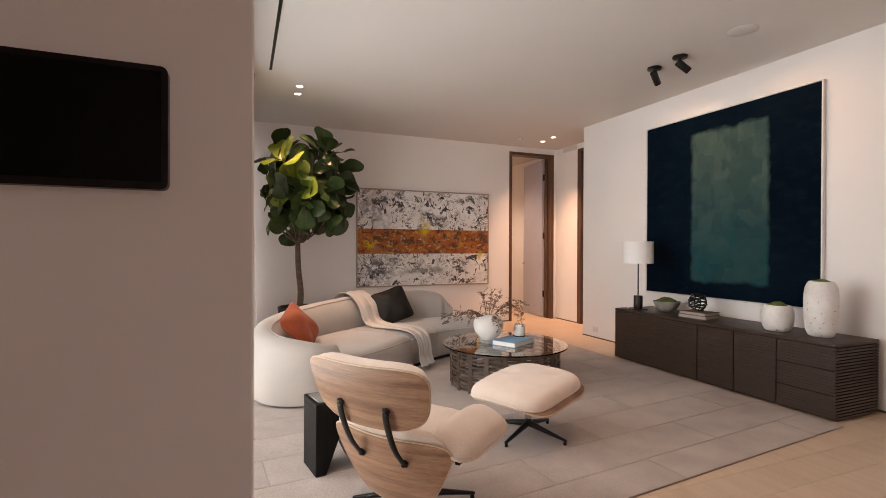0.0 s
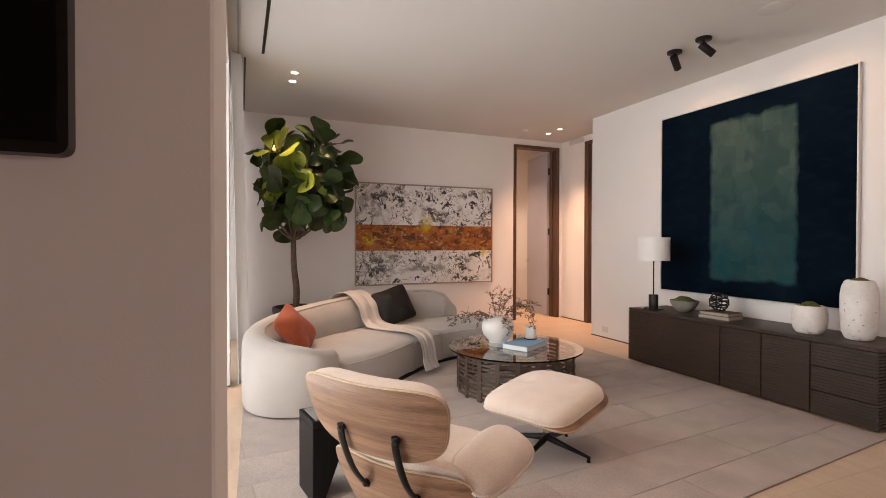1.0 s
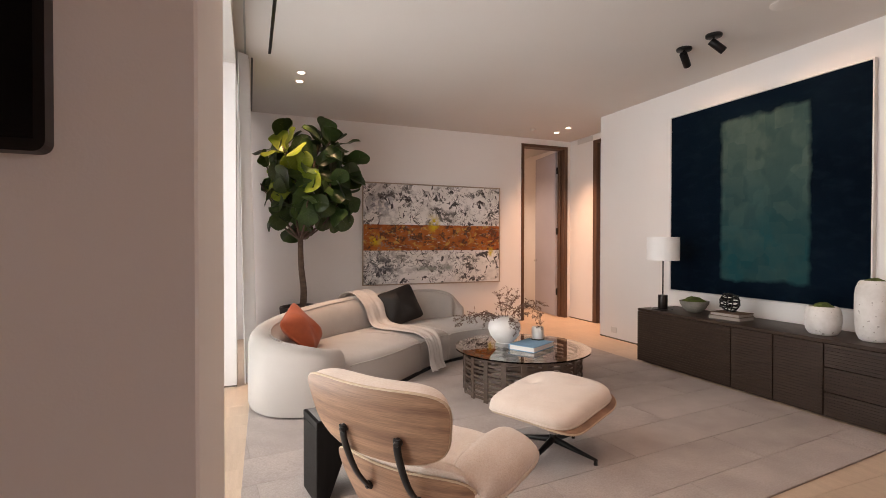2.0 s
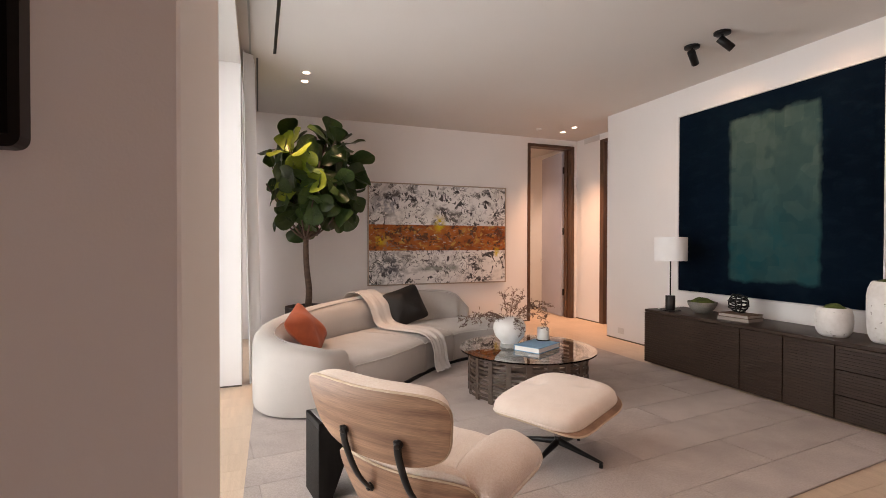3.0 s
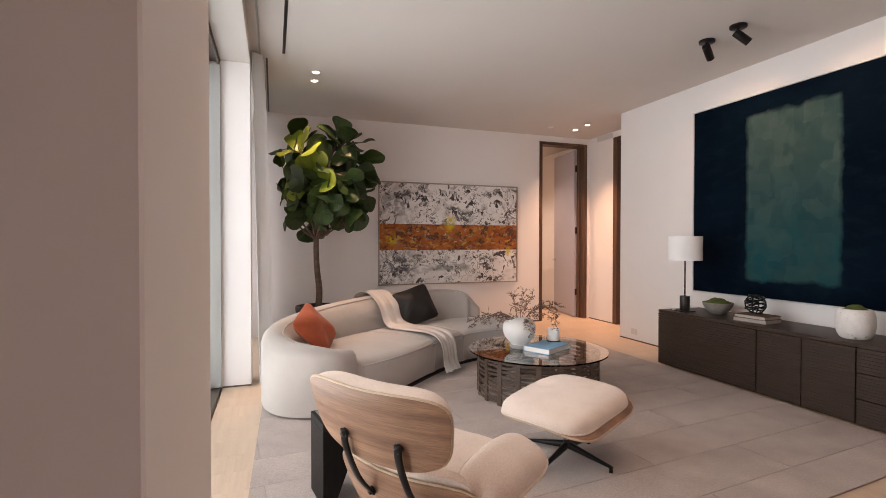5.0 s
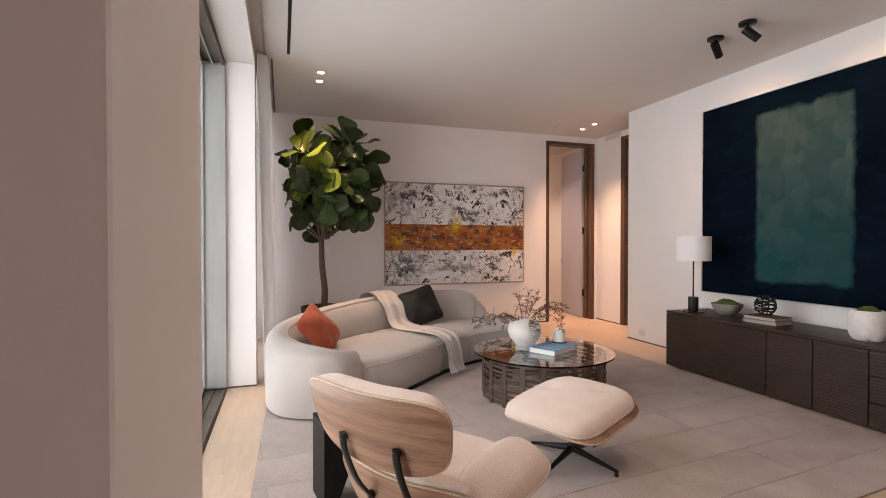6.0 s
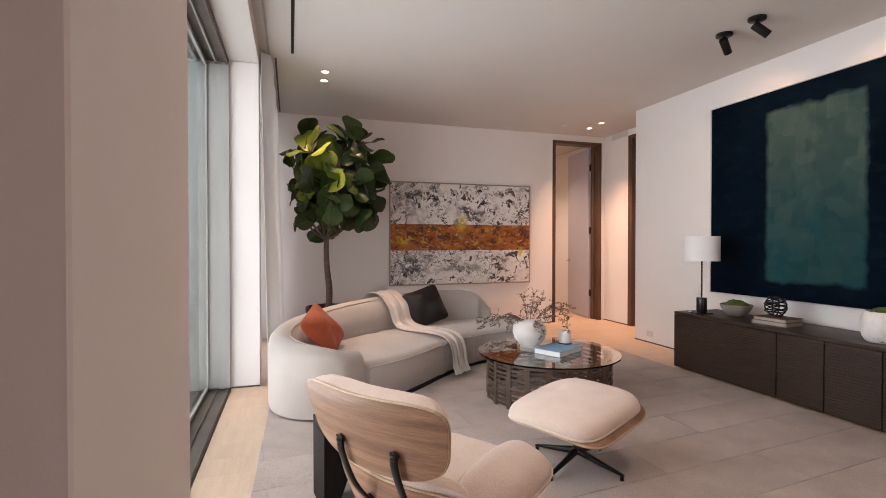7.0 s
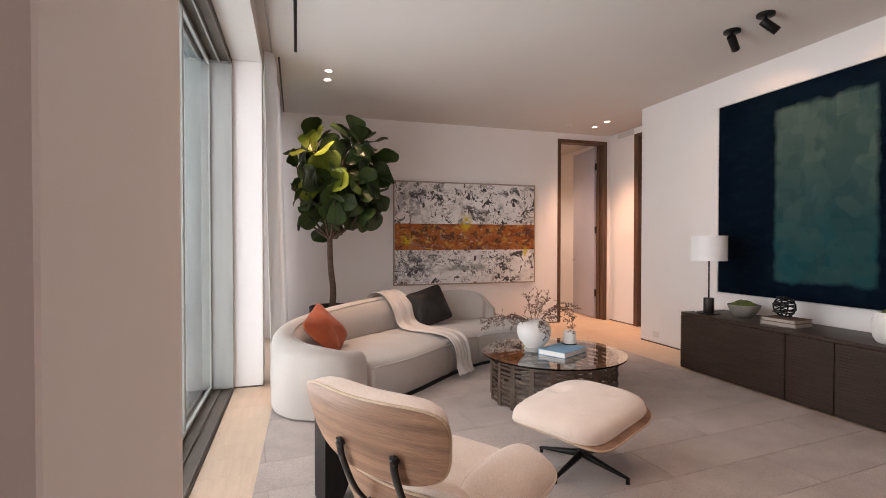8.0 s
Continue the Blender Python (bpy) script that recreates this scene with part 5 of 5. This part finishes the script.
# ---------- fiddle-leaf fig ----------
LEAF = material("fig_leaf", (0.058, 0.108, 0.028), 0.30, colour2=(0.020, 0.045, 0.015), scale=7, fine=0.3, fine_scale=40, bump=0.4, bump_scale=30, random_amount=0.45, coat=0.04)
# Yellow-green leaf copy: light from the window put into the colour.
LIT_LEAF = material("window_lit_fig_leaf", (0.26, 0.33, 0.03), 0.36, colour2=(0.15, 0.22, 0.025), scale=7, fine=0.3, fine_scale=40, bump=0.4, bump_scale=30, random_amount=0.2, coat=0.1)
for mt, tint in ((LEAF, (0.10, 0.17, 0.02, 1)), (LIT_LEAF, (0.30, 0.40, 0.03, 1))):
    nt = mt.node_tree
    tl = nt.nodes.new("ShaderNodeBsdfTranslucent")
    tl.inputs["Color"].default_value = tint
    mx = nt.nodes.new("ShaderNodeMixShader")
    mx.inputs["Fac"].default_value = 0.30
    nt.links.new(nt.nodes["Principled BSDF"].outputs[0], mx.inputs[1])
    nt.links.new(tl.outputs[0], mx.inputs[2])
    nt.links.new(mx.outputs[0], nt.nodes["Material Output"].inputs["Surface"])
RIB = material("leaf_rib", (0.105, 0.15, 0.045), 0.5, colour2=(0.08, 0.115, 0.035), scale=9)
# Rib of the window-lit copy, brightened to match.
LIT_RIB = material("window_lit_leaf_rib", (0.34, 0.38, 0.09), 0.5, colour2=(0.28, 0.33, 0.07), scale=9)
BARK = material("fig_bark", (0.15, 0.10, 0.07), 0.85, colour2=(0.09, 0.058, 0.04), scale=12, stretch=(1, 1, 3), fine=0.4, fine_scale=60, bump=0.6, bump_scale=50)
POTM = material("dark_pot_glaze", (0.035, 0.030, 0.028), 0.5, colour2=(0.025, 0.021, 0.02), scale=6)
SOIL = material("potting_soil", (0.035, 0.024, 0.017), 0.95, fine=0.4, bump=1.0, bump_scale=60)


def leaf_mesh(seed):
    """A broad fiddle-shaped leaf with a wavy rim, its stalk at the origin, along +x."""
    rd = random.Random(seed)
    wid = [(0.0, 0.008), (0.04, 0.042), (0.12, 0.070), (0.24, 0.086), (0.38, 0.100), (0.52, 0.119), (0.66, 0.132), (0.78, 0.131), (0.88, 0.110), (0.95, 0.074), (0.99, 0.032), (1.0, 0.010)]
    bm = bmesh.new()
    length = 0.33
    bend, cup, ph = rd.uniform(-0.2, 0.9), rd.uniform(-0.05, 0.30), rd.uniform(0, 6)
    twist, wave = rd.uniform(-0.35, 0.35), rd.uniform(0.008, 0.018)

    def lift(u, v, w):
        rise = -bend * (u * length) ** 2 + cup * abs(v) * w + wave * math.sin(11 * u + ph + (1.7 if v > 0 else 0)) * v * v + twist * (u - 0.4) * v * w
        vein = 0.0028 * math.cos(2 * math.pi * (u * 5.5 - abs(v) * 0.9)) * abs(v) * (1 - abs(v)) * 4
        return rise + vein - 0.004 * max(0.0, 1 - abs(v) * 6)

    top_, bot_ = [], []
    for u, w in wid:
        rt, rb = [], []
        for k in range(13):
            v = (k - 6) / 6
            z = lift(u, v, w)
            rt.append(bm.verts.new((u * length + 0.03 - 0.014 * abs(v) * (1 - u), v * w, z)))
            rb.append(bm.verts.new((u * length + 0.03 - 0.014 * abs(v) * (1 - u), v * w, z - 0.0012)))
        top_.append(rt)
        bot_.append(rb)
    for a, c, sg in [(p, q, 0) for p, q in zip(top_, top_[1:])] + [(p, q, 1) for p, q in zip(bot_, bot_[1:])]:
        for k in range(12):
            f = (a[k], c[k], c[k + 1], a[k + 1])
            bm.faces.new(f[::-1] if sg == 0 else f)
    blade = len(bm.faces)
    us = (0.0, 0.15, 0.3, 0.5, 0.7, 0.85, 0.96)
    tube([(-0.03, 0, -0.008), (0.0, 0, 0.0)] + [(u * length + 0.03, 0, lift(u, 0, 0.1) + 0.001) for u in us], [0.0045, 0.0042, 0.0036, 0.0032, 0.0028, 0.0024, 0.0018, 0.0013, 0.0008], 5, bm)
    for sg in (-1, 1):
        for u, e in ((0.10, 0.20), (0.22, 0.36), (0.36, 0.52), (0.50, 0.68), (0.64, 0.82), (0.77, 0.91)):
            pts = []
            for q, v in ((u, 0.0), ((2 * u + e) / 3, 0.3), ((u + 2 * e) / 3, 0.6), (e, 0.86)):
                w = next(w0 + (w1 - w0) * (q - u0) / (u1 - u0) for (u0, w0), (u1, w1) in zip(wid, wid[1:]) if u0 <= q <= u1)
                pts.append((q * length + 0.03, sg * v * w, lift(q, sg * v, w) + 0.0005))
            tube(pts, [0.0018, 0.0014, 0.0010, 0.0006], 4, bm)
    bm.faces.ensure_lookup_table()
    for f in bm.faces[blade:]:
        f.material_index = 1
    me = bpy.data.meshes.new("leaf")
    bm.normal_update()
    bm.to_mesh(me)
    bm.free()
    for p in me.polygons:
        p.use_smooth = True
    return me


def fig_tree():
    t = thing("fiddle_leaf_fig", "tall potted fiddle-leaf fig tree with large glossy leaves behind the sofa", "tree", pose(0.755, 6.25, 0))
    smooth(part("pot", lathe([(0, 0), (0.19, 0.0), (0.20, 0.01), (0.255, 0.40), (0.27, 0.545), (0.265, 0.56), (0.245, 0.56), (0.24, 0.50), (0, 0.50)], 48), POTM, t, "dark round pot"), 50)
    smooth(part("soil", lathe([(0, 0.52), (0.15, 0.515), (0.24, 0.505)], 32), SOIL, t))
    trunk = spline([(0.0, 0, 0.48), (0.015, 0.01, 0.75), (-0.015, 0, 1.05), (-0.02, 0.01, 1.4), (0.0, 0, 1.9), (0.05, 0, 2.45)], 24)
    smooth(part("trunk", tube(trunk, [0.042 - 0.018 * k / 24 for k in range(25)], 12), BARK, t))
    rd = random.Random(23)
    leaves = [leaf_mesh(k) for k in range(10)]
    lit_leaves = [leaf_mesh(k + 20) for k in range(4)]
    for me in leaves:
        me.materials.append(LEAF)
        me.materials.append(RIB)
    for me in lit_leaves:
        me.materials.append(LIT_LEAF)
        me.materials.append(LIT_RIB)
    mid = Vector((0.06, -0.02, 2.10))
    # shoots: each ends in a rosette of leaves
    shoots = []
    for k in range(26):
        zc = 0.95 - 1.85 * (k + 0.5) / 26
        a = k * 2.39996 + 0.6
        rr = math.sqrt(max(0.0, 1 - zc * zc))
        o = Vector((rr * math.cos(a), rr * math.sin(a), zc))
        tip = mid + Vector((o.x * 0.56, o.y * 0.48, o.z * 0.56)) * rd.uniform(0.72, 1.15)
        shoots.append((o, tip))
    for k, (o, tip) in enumerate(shoots):
        s = trunk[min(24, max(14, int((tip.z - 0.40 - 0.48) / 1.97 * 24)))]
        pts = spline([s, s.lerp(tip, 0.5) + Vector((0, 0, -0.05)), tip], 8)
        smooth(part("limb", tube(pts, [0.015 - 0.008 * q / 8 for q in range(9)], 7), BARK, t))
        grow = (o * 0.9 + Vector((0, 0, 0.30 + 0.45 * o.z))).normalized()
        ux = grow.cross(Vector((0.3, 0.9, 0.1))).normalized()
        uy = grow.cross(ux)
        # Shoots towards the window take the leaf copy with light in its colour.
        window_side = o.x < 0.15 and o.z > -0.2 and k % 2 == 0
        for j in range(6):
            a = j * 2.39996 + k
            open_ = 0.35 + 0.75 * (1 - j / 7) + rd.uniform(-0.15, 0.15)
            out = ux * math.cos(a) + uy * math.sin(a)
            axis = (grow * math.cos(open_) + out * math.sin(open_) + Vector((rd.uniform(-0.2, 0.2), rd.uniform(-0.2, 0.2), rd.uniform(-0.45, 0.10)))).normalized()
            face = (grow * math.sin(open_) - out * math.cos(open_) * 0.6 + o * 0.45 + Vector((0, -0.25, 0.25))).normalized()
            yv = face.cross(axis).normalized()
            zv = axis.cross(yv).normalized()
            if (tip + axis * 0.36).x < -0.575:      # the curtain is there
                if tip.z > 2.35:
                    continue
                axis.x = abs(axis.x) * 0.3
                axis.normalize()
                yv = face.cross(axis).normalized()
                zv = axis.cross(yv).normalized()
            if tip.x - 0.08 < -0.575:
                continue
            use_lit = window_side and j >= 2
            lf = new("leaf", (lit_leaves if use_lit else leaves)[(k * 7 + j) % (4 if use_lit else 10)])
            lf.parent = t
            sc = rd.uniform(0.74, 1.08) * (0.85 if j > 4 else 1.0)
            base = tip - grow * (0.035 * (7 - j)) * 0.8
            lf.matrix_basis = Matrix.Translation(base + axis * 0.03) @ Matrix((axis, yv, zv)).transposed().to_4x4() @ Matrix.Diagonal((sc, sc, sc, 1))
    return t


fig_tree()

# ---------- floor planks ----------
def planks():
    lengths = (2.2, 1.9, 2.6)
    meshes = []
    for ln in lengths:
        bm = box((0.0006, 0.0006, -0.0115), (ln - 0.0006, 0.2394, 0.0), 0.0)
        me = bpy.data.meshes.new("plank")
        bm.to_mesh(me)
        bm.free()
        me.materials.append(OAK)
        meshes.append(me)
    rd = random.Random(4)
    y = -4.0
    x_end = 5.66
    while y < 9.9:
        x = -0.205 - rd.choice((0.0, 0.6, 1.2, 1.7))
        while x < x_end:
            k = rd.randrange(3)
            x1 = x + lengths[k]
            if x1 > -0.2:
                ob = new("plank", meshes[k])
                lo = max(x, -0.2)
                hi = min(x1, x_end)
                ob.matrix_basis = Matrix.Translation((lo, y, 0)) @ Matrix.Diagonal(((hi - lo) / lengths[k], 1, 1, 1))
                ob.parent = floor
            x = x1
        y += 0.24


planks()
